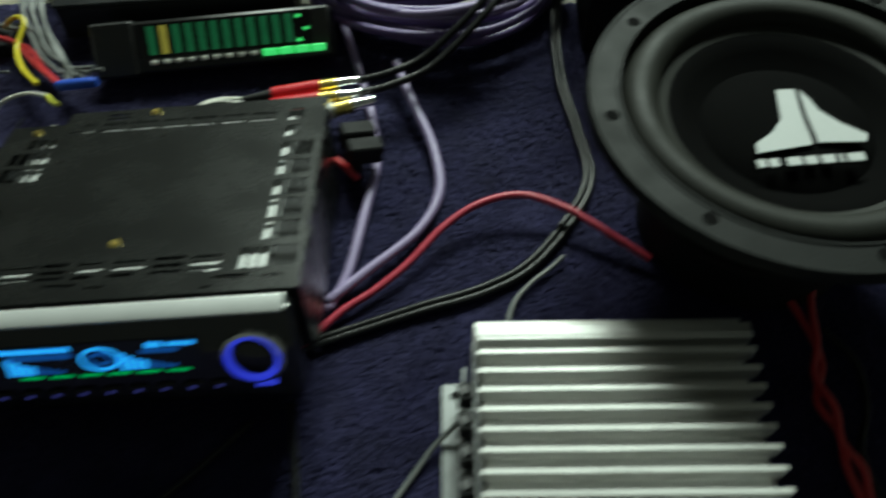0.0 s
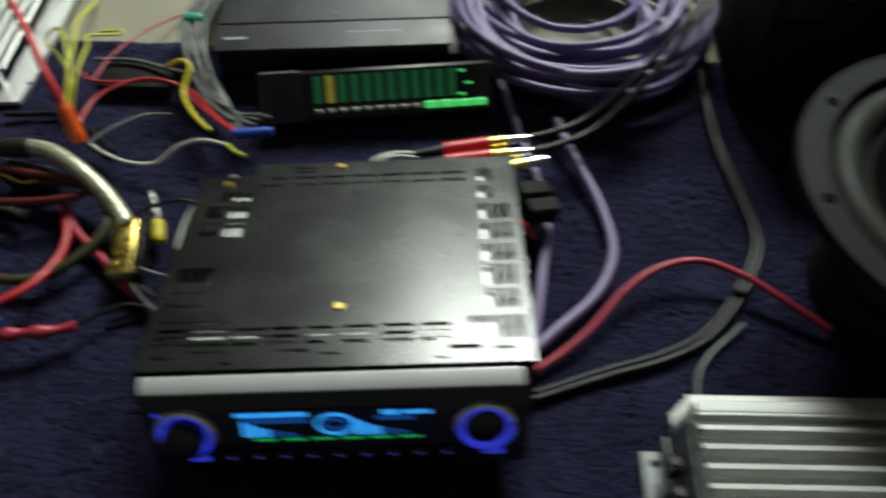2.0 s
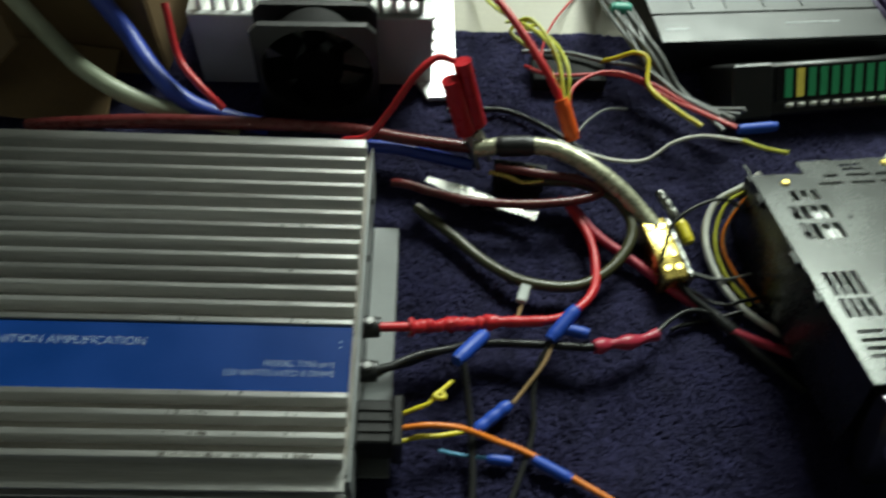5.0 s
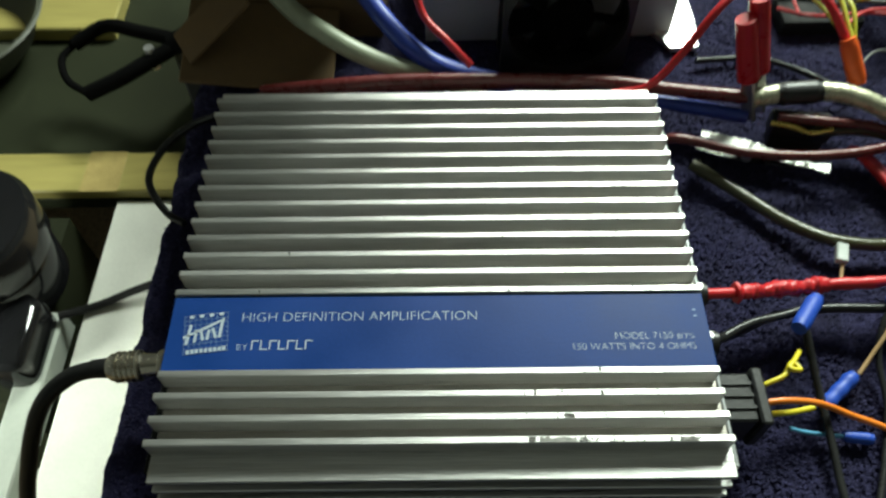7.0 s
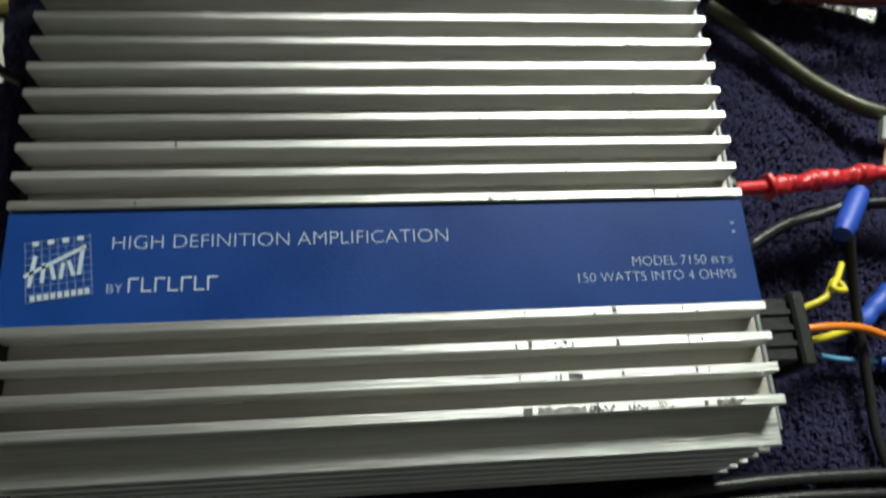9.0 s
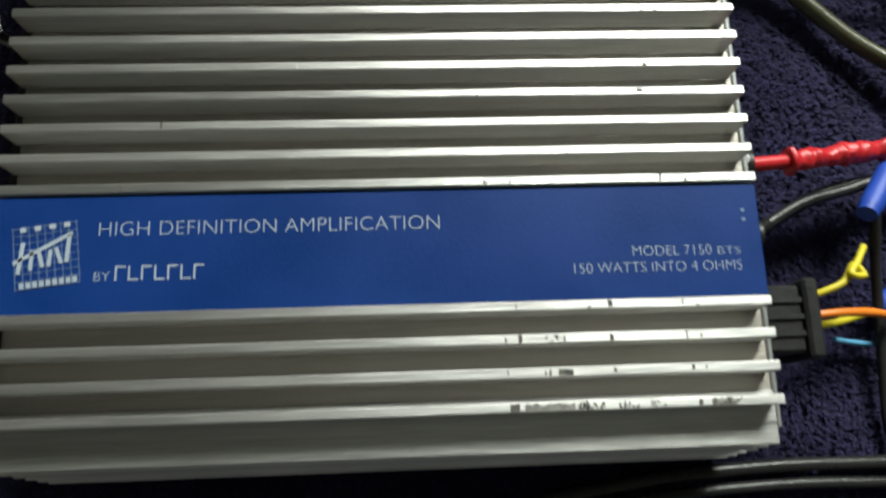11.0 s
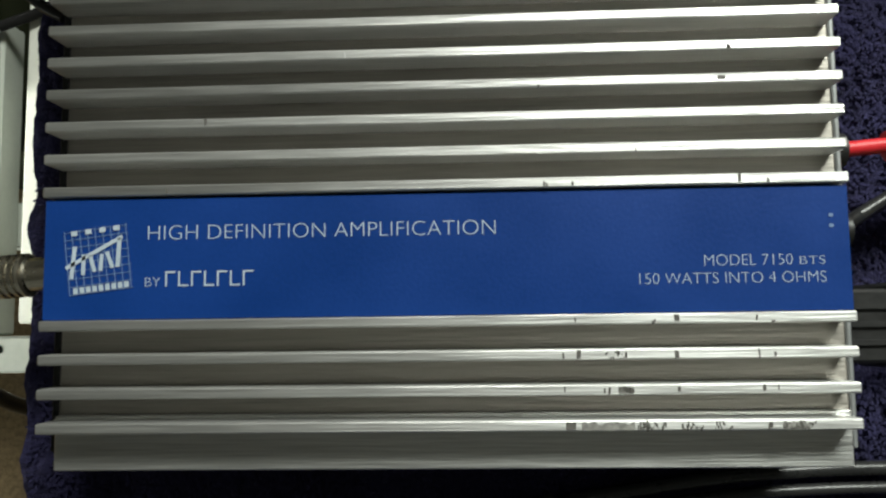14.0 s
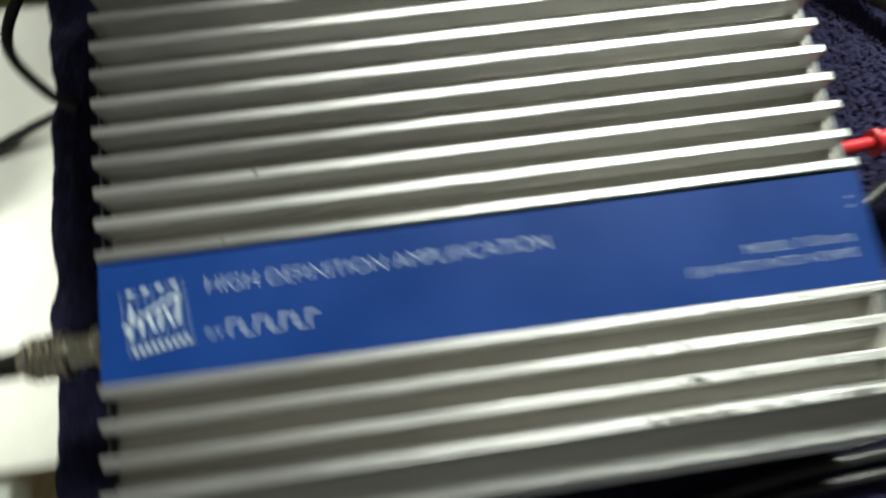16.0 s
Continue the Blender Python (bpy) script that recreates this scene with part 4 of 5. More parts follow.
lead("wire_sleeve", "dark grey sleeve over the faded red wire", GREY_BLACK, 0.0036, [(0.3190, 0.1129, 0.005), (0.327, 0.1065, 0.005), (0.3317, 0.1010, 0.005), (0.3362, 0.0961, 0.005)], "sleeve")
lead("black_wire", "black wire passing under the radio", BLACK_WIRE, 0.0015, [(0.3006, 0.0976, 0.002), (0.3074, 0.1009, 0.002), (0.3194, 0.1040, 0.002), (0.3332, 0.1075, 0.002), (0.3486, 0.1107, 0.004), (0.372, 0.112, 0.004)])
lead("black_wire", "thin black wire from the block to the radio", BLACK_WIRE, 0.0011, [(0.3090, 0.1270, 0.010), (0.3117, 0.1245, 0.008), (0.3200, 0.1203, 0.006), (0.3265, 0.1160, 0.005), (0.3366, 0.1135, 0.006), (0.3471, 0.1168, 0.006), (0.368, 0.121, 0.006)])
lead("black_wire", "black wire from the amplifier terminal", BLACK_WIRE, 0.0024, [(0.129, 0.056, 0.026), (0.146, 0.065, 0.018), (0.166, 0.075, 0.014), (0.191, 0.080, 0.014), (0.218, 0.079, 0.016), (0.247, 0.078, 0.016), (0.256, 0.079, 0.016)])
solid("red_splice", tube(bmesh.new(), [(0.250, 0.0775, 0.017), (0.258, 0.080, 0.016), (0.266, 0.081, 0.016), (0.276, 0.084, 0.014), (0.288, 0.089, 0.012)], lambda s: 0.0036 + 0.0009 * math.sin(s * 13), 14), PINK_RED, "faded red splice sleeve on a wire", "connector", smooth=True)
lead("black_wire", "thin black wire from the red splice", BLACK_WIRE, 0.0014, [(0.287, 0.089, 0.012), (0.300, 0.101, 0.010), (0.314, 0.108, 0.008), (0.331, 0.105, 0.006), (0.343, 0.096, 0.004), (0.375, 0.080, 0.004)])
sleeve("blue_connector", "blue crimp connector on a grey wire", BLUE_PLASTIC, (0.1735, 0.0635, 0.025), (0.1895, 0.083, 0.019), 0.0042)
sleeve("blue_connector", "blue crimp connector beside the red wire", BLUE_PLASTIC, (0.2255, 0.080, 0.020), (0.241, 0.098, 0.024), 0.0040)
sleeve("blue_connector", "blue crimp connector lying across another", BLUE_PLASTIC, (0.230, 0.088, 0.020), (0.247, 0.084, 0.020), 0.0034)
lead("grey_wire", "dark grey wire hanging from a blue connector", GREY_BLACK, 0.0019, [(0.1765, 0.067, 0.025), (0.1775, 0.062, 0.023), (0.1797, 0.049, 0.016), (0.1817, 0.033, 0.010), (0.1824, 0.0107, 0.006), (0.1822, -0.0114, 0.004), (0.187, -0.035, 0.003), (0.195, -0.062, 0.003)])
lead("grey_wire", "dark grey wire hanging from a blue connector", GREY_BLACK, 0.0016, [(0.228, 0.081, 0.020), (0.220, 0.070, 0.015), (0.216, 0.054, 0.008), (0.215, 0.033, 0.004), (0.205, 0.005, 0.003), (0.192, -0.025, 0.003), (0.188, -0.055, 0.003)])
lead("tan_wire", "short tan wire between two connectors", TAN, 0.0011, [(0.228, 0.082, 0.020), (0.222, 0.068, 0.016), (0.212, 0.056, 0.010), (0.205, 0.048, 0.007)])
lead("tan_wire", "short tan wire from the cable ferrule", TAN, 0.0010, [(0.213, 0.109, 0.013), (0.211, 0.103, 0.012), (0.209, 0.097, 0.012), (0.207, 0.092, 0.016)])
lead("yellow_wire", "short yellow wire with a knot", YELLOW, 0.0012, [(0.1465, 0.034, 0.024), (0.153, 0.036, 0.026), (0.160, 0.039, 0.027), (0.1645, 0.045, 0.027), (0.167, 0.041, 0.028), (0.162, 0.0415, 0.029), (0.166, 0.046, 0.027), (0.171, 0.052, 0.024)])
lead("orange_wire", "orange wire from the black plug", ORANGE, 0.0016, [(0.1460, 0.028, 0.020), (0.156, 0.029, 0.021), (0.166, 0.0295, 0.020), (0.178, 0.029, 0.017), (0.194, 0.026, 0.010), (0.209, 0.022, 0.006), (0.227, 0.013, 0.004), (0.270, -0.012, 0.003)])
lead("yellow_wire", "short yellow wire from the black plug", YELLOW, 0.0014, [(0.1460, 0.0222, 0.017), (0.154, 0.0252, 0.015), (0.165, 0.0272, 0.012), (0.1776, 0.0305, 0.009)])
lead("light_blue_wire", "short light blue wire on the towel", LIGHT_BLUE, 0.0010, [(0.1652, 0.0215, 0.007), (0.172, 0.0205, 0.005), (0.181, 0.0195, 0.004), (0.1915, 0.0186, 0.004)])
sleeve("blue_connector", "blue crimp connector on a thin wire", BLUE_PLASTIC, (0.190, 0.0187, 0.004), (0.203, 0.0170, 0.004), 0.0028)
sleeve("blue_connector", "blue crimp connector on the towel", BLUE_PLASTIC, (0.184, 0.032, 0.006), (0.203, 0.048, 0.006), 0.0032, bulge=0.2)
sleeve("blue_connector", "blue crimp connector over the orange wire", BLUE_PLASTIC, (0.214, 0.018, 0.0055), (0.233, 0.008, 0.0045), 0.0030)
lead("black_wire", "glossy black wire from the amplifier to a connector", GREY_BLACK, 0.0021, [(0.128, 0.054, 0.022), (0.140, 0.062, 0.021), (0.155, 0.070, 0.019), (0.172, 0.0745, 0.018), (0.186, 0.079, 0.019)])
solid("ferrule", boxed(-0.003, 0.003, -0.006, 0.006, -0.0022, 0.0022, bevel=0.0007), CLEAR_COVER, "pale clear plastic tag on the olive cable", "connector", m=pose(0.2135, 0.113, 0.0135, 0, 0, -18))

lead("red_wire", "red wire arching over the power supply", RED, 0.0026, [(0.241, 0.241, 0.045), (0.228, 0.257, 0.060), (0.206, 0.290, 0.073), (0.180, 0.323, 0.080), (0.146, 0.355, 0.078), (0.100, 0.39, 0.0735)])
sleeve("orange_crimp", "orange wire nut over red and yellow wires", ORANGE_RED, (0.241, 0.240, 0.046), (0.251, 0.224, 0.026), 0.0052)
lead("yellow_wire", "thin yellow wire curling up from the nut", YELLOW_GREEN, 0.0014, [(0.243, 0.238, 0.044), (0.240, 0.266, 0.055), (0.230, 0.299, 0.050), (0.207, 0.351, 0.028), (0.195, 0.404, 0.006), (0.180, 0.446, -0.003)])
lead("yellow_wire", "thin yellow wire in a loose loop", YELLOW_GREEN, 0.0012, [(0.244, 0.237, 0.045), (0.238, 0.272, 0.058), (0.223, 0.301, 0.060), (0.211, 0.297, 0.052), (0.226, 0.282, 0.048), (0.238, 0.263, 0.044), (0.246, 0.236, 0.040)])
lead("yellow_wire", "thin yellow wire bent over the nut", YELLOW_GREEN, 0.0012, [(0.246, 0.236, 0.042), (0.246, 0.262, 0.054), (0.238, 0.300, 0.046), (0.222, 0.330, 0.030), (0.236, 0.345, 0.020), (0.232, 0.362, 0.010), (0.215, 0.36, 0.010)])
lead("red_wire", "thin red wire to the blue connector", RED_THIN, 0.0013, [(0.249, 0.231, 0.034), (0.252, 0.262, 0.032), (0.270, 0.282, 0.030), (0.290, 0.287, 0.028), (0.314, 0.280, 0.024), (0.338, 0.253, 0.028), (0.362, 0.230, 0.034)])
lead("red_wire", "thin red wire beside another", RED_THIN, 0.0012, [(0.225, 0.300, 0.020), (0.236, 0.286, 0.026), (0.254, 0.287, 0.024), (0.281, 0.292, 0.022), (0.302, 0.287, 0.022), (0.326, 0.262, 0.026), (0.358, 0.231, 0.034)])
lead("red_wire", "thin red wire over the table edge", RED_THIN, 0.0009, [(0.236, 0.290, 0.022), (0.240, 0.325, 0.018), (0.252, 0.360, 0.012), (0.275, 0.410, -0.003), (0.310, 0.46, -0.004)])
sleeve("blue_connector", "blue crimp connector on red wires", BLUE_PLASTIC, (0.358, 0.229, 0.035), (0.384, 0.233, 0.035), 0.0036)
lead("yellow_wire", "yellow wire among the grey leads", YELLOW, 0.0016, [(0.282, 0.314, 0.014), (0.290, 0.307, 0.024), (0.302, 0.304, 0.032), (0.310, 0.297, 0.032), (0.309, 0.277, 0.026), (0.322, 0.254, 0.028), (0.338, 0.238, 0.028)])
lead("grey_wire", "thin grey wire on the towel", GREY_WIRE, 0.0010, [(0.252, 0.228, 0.020), (0.257, 0.238, 0.019), (0.267, 0.252, 0.017), (0.281, 0.266, 0.013), (0.297, 0.272, 0.008)])
lead("white_wire", "white wire bent towards the radio", WHITE_WIRE, 0.0013, [(0.245, 0.240, 0.008), (0.258, 0.231, 0.009), (0.279, 0.221, 0.011), (0.301, 0.219, 0.014), (0.318, 0.226, 0.024), (0.336, 0.227, 0.030), (0.358, 0.216, 0.038)])
lead("yellow_wire", "yellow tip of the white wire", YELLOW_GREEN, 0.0013, [(0.357, 0.2165, 0.038), (0.366, 0.206, 0.043), (0.376, 0.196, 0.050)])
lead("black_wire", "black wire lying on the towel", BLACK_WIRE, 0.0020, [(0.170, 0.268, 0.005), (0.185, 0.270, 0.004), (0.210, 0.271, 0.004), (0.236, 0.258, 0.004), (0.262, 0.236, 0.004)])
lead("white_wire", "white lead beside the radio", WHITE_WIRE, 0.0021, [(0.366, 0.196, 0.030), (0.356, 0.189, 0.026), (0.340, 0.183, 0.016), (0.332, 0.164, 0.008), (0.334, 0.137, 0.005), (0.346, 0.112, 0.004), (0.372, 0.090, 0.004)])
lead("yellow_wire", "thin yellow lead beside the radio", YELLOW_GREEN, 0.0011, [(0.366, 0.190, 0.032), (0.357, 0.184, 0.029), (0.344, 0.178, 0.021), (0.3365, 0.160, 0.011), (0.339, 0.137, 0.006), (0.351, 0.114, 0.004)])
lead("grey_wire", "thin grey lead beside the radio", GREY_WIRE, 0.0012, [(0.366, 0.186, 0.028), (0.350, 0.176, 0.022), (0.342, 0.158, 0.010), (0.345, 0.136, 0.005), (0.360, 0.110, 0.004)])
lead("orange_wire", "thin orange lead beside the radio", ORANGE, 0.0009, [(0.368, 0.186, 0.034), (0.354, 0.178, 0.028), (0.3405, 0.160, 0.014), (0.343, 0.140, 0.008), (0.356, 0.116, 0.005)])
lead("black_wire", "black wire looped round the terminal block", BLACK_WIRE, 0.0011, [(0.296, 0.132, 0.012), (0.298, 0.140, 0.022), (0.304, 0.155, 0.029), (0.320, 0.167, 0.032), (0.340, 0.173, 0.031), (0.362, 0.165, 0.020)])
lead("dark_grey_wire", "dark wire from the terminal block", BLACK_WIRE, 0.0024, [(0.306, 0.132, 0.011), (0.314, 0.118, 0.008), (0.328, 0.105, 0.006), (0.345, 0.085, 0.004), (0.370, 0.06, 0.004)])
lead("dark_grey_wire", "thin dark wire from the terminal block", GREY_WIRE, 0.0010, [(0.312, 0.134, 0.012), (0.322, 0.131, 0.010), (0.336, 0.130, 0.008), (0.356, 0.136, 0.006)])


def terminal_block():
    root = thing("terminal_block", "brass terminal block with screws on the battery cable", "terminal block", pose(0.3025, 0.1465, 0.0, 0, 0, 11))
    part("bar", boxed(-0.0095, 0.0060, -0.0225, 0.0225, 0.001, 0.0175, bevel=0.0016, segments=2), GOLD, root, "", True)
    part("side_bar", boxed(0.0062, 0.0100, -0.0225, 0.0225, 0.001, 0.0160, bevel=0.0010), STEEL_PALE, root, "pale metal side", True)
    for y in (-0.015, -0.0055, 0.0045, 0.0150):
        for x in (-0.0055, 0.0015):
            if (y, x) != (0.0045, -0.0055):
                part("screw", rod(bmesh.new(), pose(x, y, 0.0175), 0.0025, 0.0021, 0.0011, 12), GOLD, root, "", True)
    return root


terminal_block()
sleeve("yellow_crimp", "yellow crimp terminal beside the block", YELLOW, (0.3155, 0.170, 0.012), (0.3195, 0.155, 0.010), 0.0040)
sleeve("white_sleeve", "pale plastic sleeve behind the yellow crimp", STEEL_PALE, (0.305, 0.192, 0.014), (0.315, 0.171, 0.012), 0.0032)
small_block = thing("small_terminal", "small black and brass terminal on the olive cable", "terminal block", pose(0.219, 0.203, 0.0, 0, 0, -8))
part("body", boxed(-0.020, 0.014, -0.007, 0.007, 0.006, 0.019, bevel=0.0015, segments=2), BLACK, small_block, "", True)
part("brass_strip", tube(bmesh.new(), [(-0.022, -0.006, 0.019), (-0.010, -0.0085, 0.020), (0.000, -0.010, 0.018), (0.012, -0.008, 0.020)], 0.0016), GOLD, small_block, "bent brass strip", True)
part("brass_screw", rod(bmesh.new(), pose(0.004, 0.0, 0.019), 0.003, 0.0026, 0.0016, 12), GOLD, small_block, "", True)
part("brass_screw", rod(bmesh.new(), pose(-0.008, 0.0, 0.019), 0.003, 0.0026, 0.0016, 12), GOLD, small_block, "", True)
part("post", boxed(-0.018, 0.012, -0.006, 0.006, -0.001, 0.007), BLACK, small_block)


def clip(name, label, m, boot, long):
    """A spring clip: two insulated boots over two metal jaws, along its own z."""
    root = thing(name, label, "clip", m)
    for s in (-1, 1):
        part("boot", tube(bmesh.new(), [(s * 0.0045, 0, 0), (s * 0.0048, 0, long * 0.35), (s * 0.0052, 0, long * 0.7), (s * 0.0056, 0, long * (1 if s > 0 else 0.86))], lambda q: 0.0062 - 0.0007 * q, 16), boot, root, "", True)
        jaw = bmesh.new()
        box(jaw, s * 0.0045 - 0.0014, s * 0.0045 + 0.0014, -0.0042, 0.0042, -0.030, 0.004, bevel=0.0008)
        part("jaw", jaw, STEEL, root, "metal jaw")
    part("spring", rod(bmesh.new(), pose(0, -0.005, -0.004, -90, 0, 0), 0.0028, 0.0028, 0.010, 14), STEEL, root, "", True)
    return root


clip("alligator_clip", "red insulated alligator clip gripping a cable end", look((0.1835, 0.2180, 0.0400), (0.1985, 0.2095, -0.010), 158), RED_GLOSS, 0.046)
lead("red_wire", "red wire from the alligator clip", RED, 0.0022, [(0.170, 0.227, 0.086), (0.160, 0.225, 0.090), (0.148, 0.216, 0.084), (0.134, 0.206, 0.066), (0.120, 0.203, 0.046), (0.104, 0.212, 0.032)])
lead("brown_red_cable", "brownish red cable behind the amplifier", DARK_RED, 0.0040, [(-0.100, 0.226, 0.022), (-0.066, 0.226, 0.026), (-0.020, 0.228, 0.028), (0.046, 0.228, 0.028), (0.105, 0.226, 0.027), (0.144, 0.220, 0.026), (0.186, 0.215, 0.025)], "cable")
lead("brown_red_cable", "brownish red cable beside another", DARK_RED, 0.0034, [(-0.105, 0.231, 0.012), (-0.070, 0.234, 0.016), (0.013, 0.235, 0.018), (0.080, 0.235, 0.018), (0.130, 0.230, 0.018), (0.186, 0.219, 0.020)], "cable")
lead("blue_cable", "thick blue cable end behind the amplifier", BLUE_CABLE, 0.0042, [(0.047, 0.220, 0.012), (0.090, 0.222, 0.014), (0.130, 0.222, 0.016), (0.156, 0.216, 0.016), (0.186, 0.210, 0.014)], "cable")
lead("blue_cable", "thick blue cable rising behind the amplifier", BLUE_CABLE, 0.0060, [(-0.064, 0.292, 0.090), (-0.045, 0.286, 0.055), (-0.024, 0.262, 0.040), (-0.006, 0.248, 0.030), (0.016, 0.241, 0.022), (0.050, 0.240, 0.012)], "cable")
lead("green_cable", "thick pale green cable rising behind the amplifier", GREEN_CABLE, 0.0060, [(-0.112, 0.288, 0.082), (-0.089, 0.278, 0.046), (-0.064, 0.257, 0.040), (-0.037, 0.246, 0.030), (-0.004, 0.241, 0.020), (0.030, 0.243, 0.008)], "cable")
lead("red_wire", "red wire rising behind the amplifier", RED_THIN, 0.0024, [(-0.012, 0.284, 0.075), (-0.005, 0.263, 0.050), (0.010, 0.246, 0.042), (0.024, 0.238, 0.030)])


def bare_clip():
    root = thing("bare_clip", "bare shiny metal spring clip lying on the towel", "clip", pose(0.190, 0.184, 0.010, 0, 0, -19))
    for s in (-1, 1):
        part("jaw", plate(bmesh.new(), [(-0.036, -0.002), (-0.012, -0.005), (0.030, -0.0022), (0.038, -0.004), (0.038, 0.004), (0.030, 0.0022), (-0.012, 0.005), (-0.036, 0.002)], -0.0005, 0.0005), STEEL_PALE, root, "", False, pose(0, 0, s * 0.0026, 0, s * 5, 0))
    part("spring", rod(bmesh.new(), pose(-0.008, -0.006, 0, -90, 0, 0), 0.003, 0.003, 0.012, 14), STEEL, root, "", True)
    return root


bare_clip()

# ---- leads round the equalizer ----
for k in range(7):
    dx, dz = 0.0032 * (k - 3), 0.0012 * (k % 3)
    sway = 0.003 * math.sin(k * 2.1)
    lead("grey_lead", "grey lead of a bundle beside the black unit", GREY_WIRE, 0.0015, [(0.296 + dx, 0.440, 0.004 + dz), (0.296 + dx, 0.390, 0.018 + dz), (0.300 + dx + sway, 0.345, 0.030 + dz), (0.313 + dx * 0.7 - sway, 0.306, 0.028 + dz),
                                                                         (0.330 + dx * 0.6, 0.282 + sway, 0.018 + dz), (0.346 + dx * 0.5, 0.266 - dx * 0.4, 0.018 + dz), (0.365 + dx, 0.250 + dx, 0.022 + dz * 2)], group="grey lead bundle")
sleeve("cable_tie", "green cable tie round the grey leads", GREEN_TIE, (0.291, 0.3535, 0.030), (0.306, 0.3535, 0.030), 0.0056, "cable tie")
case = thing("flat_case", "flat black case under loose wires", "case", pose(0.259, 0.311, 0, 0, 0, 1))
part("shell", boxed(-0.027, 0.027, -0.014, 0.014, -0.001, 0.011, bevel=0.002, segments=2), BLACK_MATT, case, "", True)
lead("dark_grey_wire", "dark grey lead across the flat case", GREY_WIRE, 0.0016, [(0.225, 0.322, 0.014), (0.256, 0.322, 0.0145), (0.285, 0.312, 0.016), (0.310, 0.296, 0.024), (0.330, 0.268, 0.026), (0.352, 0.248, 0.028)])


def coil():
    rnd = random.Random(9)
    for k in range(19):
        rx = rnd.uniform(0.052, 0.104)
        ry = rx * rnd.uniform(0.82, 1.0)
        cx, cy = 0.600 + rnd.uniform(-0.016, 0.014), 0.388 + rnd.uniform(-0.014, 0.010)
        tilt, turn = rnd.uniform(-0.10, 0.10), rnd.uniform(0, 6.28)
        z = 0.008 + 0.0022 * k
        pts = []
        for i in range(17):
            a = turn + 2 * math.pi * i / 16
            pts.append((cx + rx * math.cos(a), cy + ry * math.sin(a), max(0.004, z + tilt * rx * math.sin(a + 1) + 0.002 * math.sin(3 * a + k))))
        lead("purple_cable", "turn of a purple cable coil", PURPLE_PALE if k % 4 == 1 else PURPLE, 0.0031, pts, "cable", "coil of purple cable")


coil()
lead("purple_cable", "purple cable from the coil to the radio", PURPLE_PALE, 0.0029, [(0.530, 0.345, 0.020), (0.540, 0.312, 0.012), (0.548, 0.290, 0.006), (0.557, 0.261, 0.004), (0.567, 0.224, 0.004), (0.572, 0.187, 0.005), (0.568, 0.148, 0.006), (0.562, 0.102, 0.006), (0.553, 0.078, 0.006)], "cable")
lead("purple_cable", "purple cable bent beside the radio", PURPLE_PALE, 0.0031, [(0.580, 0.275, 0.016), (0.585, 0.260, 0.013), (0.595, 0.236, 0.010), (0.608, 0.204, 0.007), (0.614, 0.166, 0.006), (0.602, 0.134, 0.006), (0.575, 0.105, 0.007), (0.553, 0.082, 0.008)], "cable")
lead("red_wire", "faded red wire arching over the towel", PINK_RED, 0.0023, [(0.540, 0.052, 0.005), (0.560, 0.076, 0.0050), (0.578, 0.090, 0.0060), (0.597, 0.108, 0.0080), (0.618, 0.133, 0.0120), (0.640, 0.149, 0.0150), (0.666, 0.155, 0.0160), (0.692, 0.147, 0.0135), (0.711, 0.135, 0.0110), (0.741, 0.115, 0.0060)])
lead("black_speaker_wire", "black twin speaker wire curving across the towel", BLACK_WIRE, 0.0022, [(0.540, 0.052, 0.004), (0.574, 0.066, 0.003), (0.607, 0.079, 0.003), (0.643, 0.092, 0.003), (0.672, 0.111, 0.003), (0.699, 0.148, 0.003), (0.712, 0.181, 0.003), (0.708, 0.219, 0.003), (0.699, 0.272, 0.003), (0.698, 0.327, 0.004), (0.704, 0.383, 0.003), (0.715, 0.445, -0.002)])
lead("black_speaker_wire", "second conductor of the black speaker wire", BLACK_WIRE, 0.0020, [(0.540, 0.056, 0.004), (0.574, 0.070, 0.003), (0.606, 0.083, 0.003), (0.641, 0.096, 0.003), (0.669, 0.114, 0.003), (0.695, 0.150, 0.003), (0.708, 0.182, 0.003), (0.704, 0.219, 0.003), (0.695, 0.272, 0.003), (0.694, 0.327, 0.004), (0.700, 0.383, 0.003), (0.711, 0.445, -0.002)])
lead("grey_wire", "thin grey wire behind the small amplifier", GREY_WIRE, 0.0014, [(0.690, 0.118, 0.004), (0.682, 0.110, 0.003), (0.668, 0.097, 0.003), (0.658, 0.081, 0.003), (0.654, 0.055, 0.003)])
lead("grey_wire", "thin grey wire from the flange of the small amplifier", GREY_WIRE, 0.0014, [(0.634, 0.012, 0.016), (0.626, 0.006, 0.010), (0.616, -0.003, 0.004), (0.607, -0.016, 0.002), (0.594, -0.036, 0.002), (0.57, -0.075, 0.002)])
lead("dark_grey_wire", "dark wire in the shade before the radio", BLACK_WIRE, 0.0016, [(0.520, 0.010, 0.003), (0.500, -0.012, 0.002), (0.478, -0.034, 0.002), (0.450, -0.056, 0.002)])
lead("dark_grey_wire", "dark wire beside the radio front", BLACK_WIRE, 0.0018, [(0.540, 0.020, 0.004), (0.546, -0.010, 0.002), (0.552, -0.045, 0.002), (0.560, -0.090, 0.002)])
lead("red_wire", "twisted red wire beside the small amplifier", RED_THIN, 0.0020, [(0.812, 0.090, 0.010), (0.817, 0.080, 0.008), (0.822, 0.064, 0.007), (0.823, 0.046, 0.007), (0.816, 0.027, 0.006), (0.823, 0.010, 0.006), (0.822, -0.008, 0.006), (0.827, -0.030, 0.005), (0.835, -0.07, 0.004)])
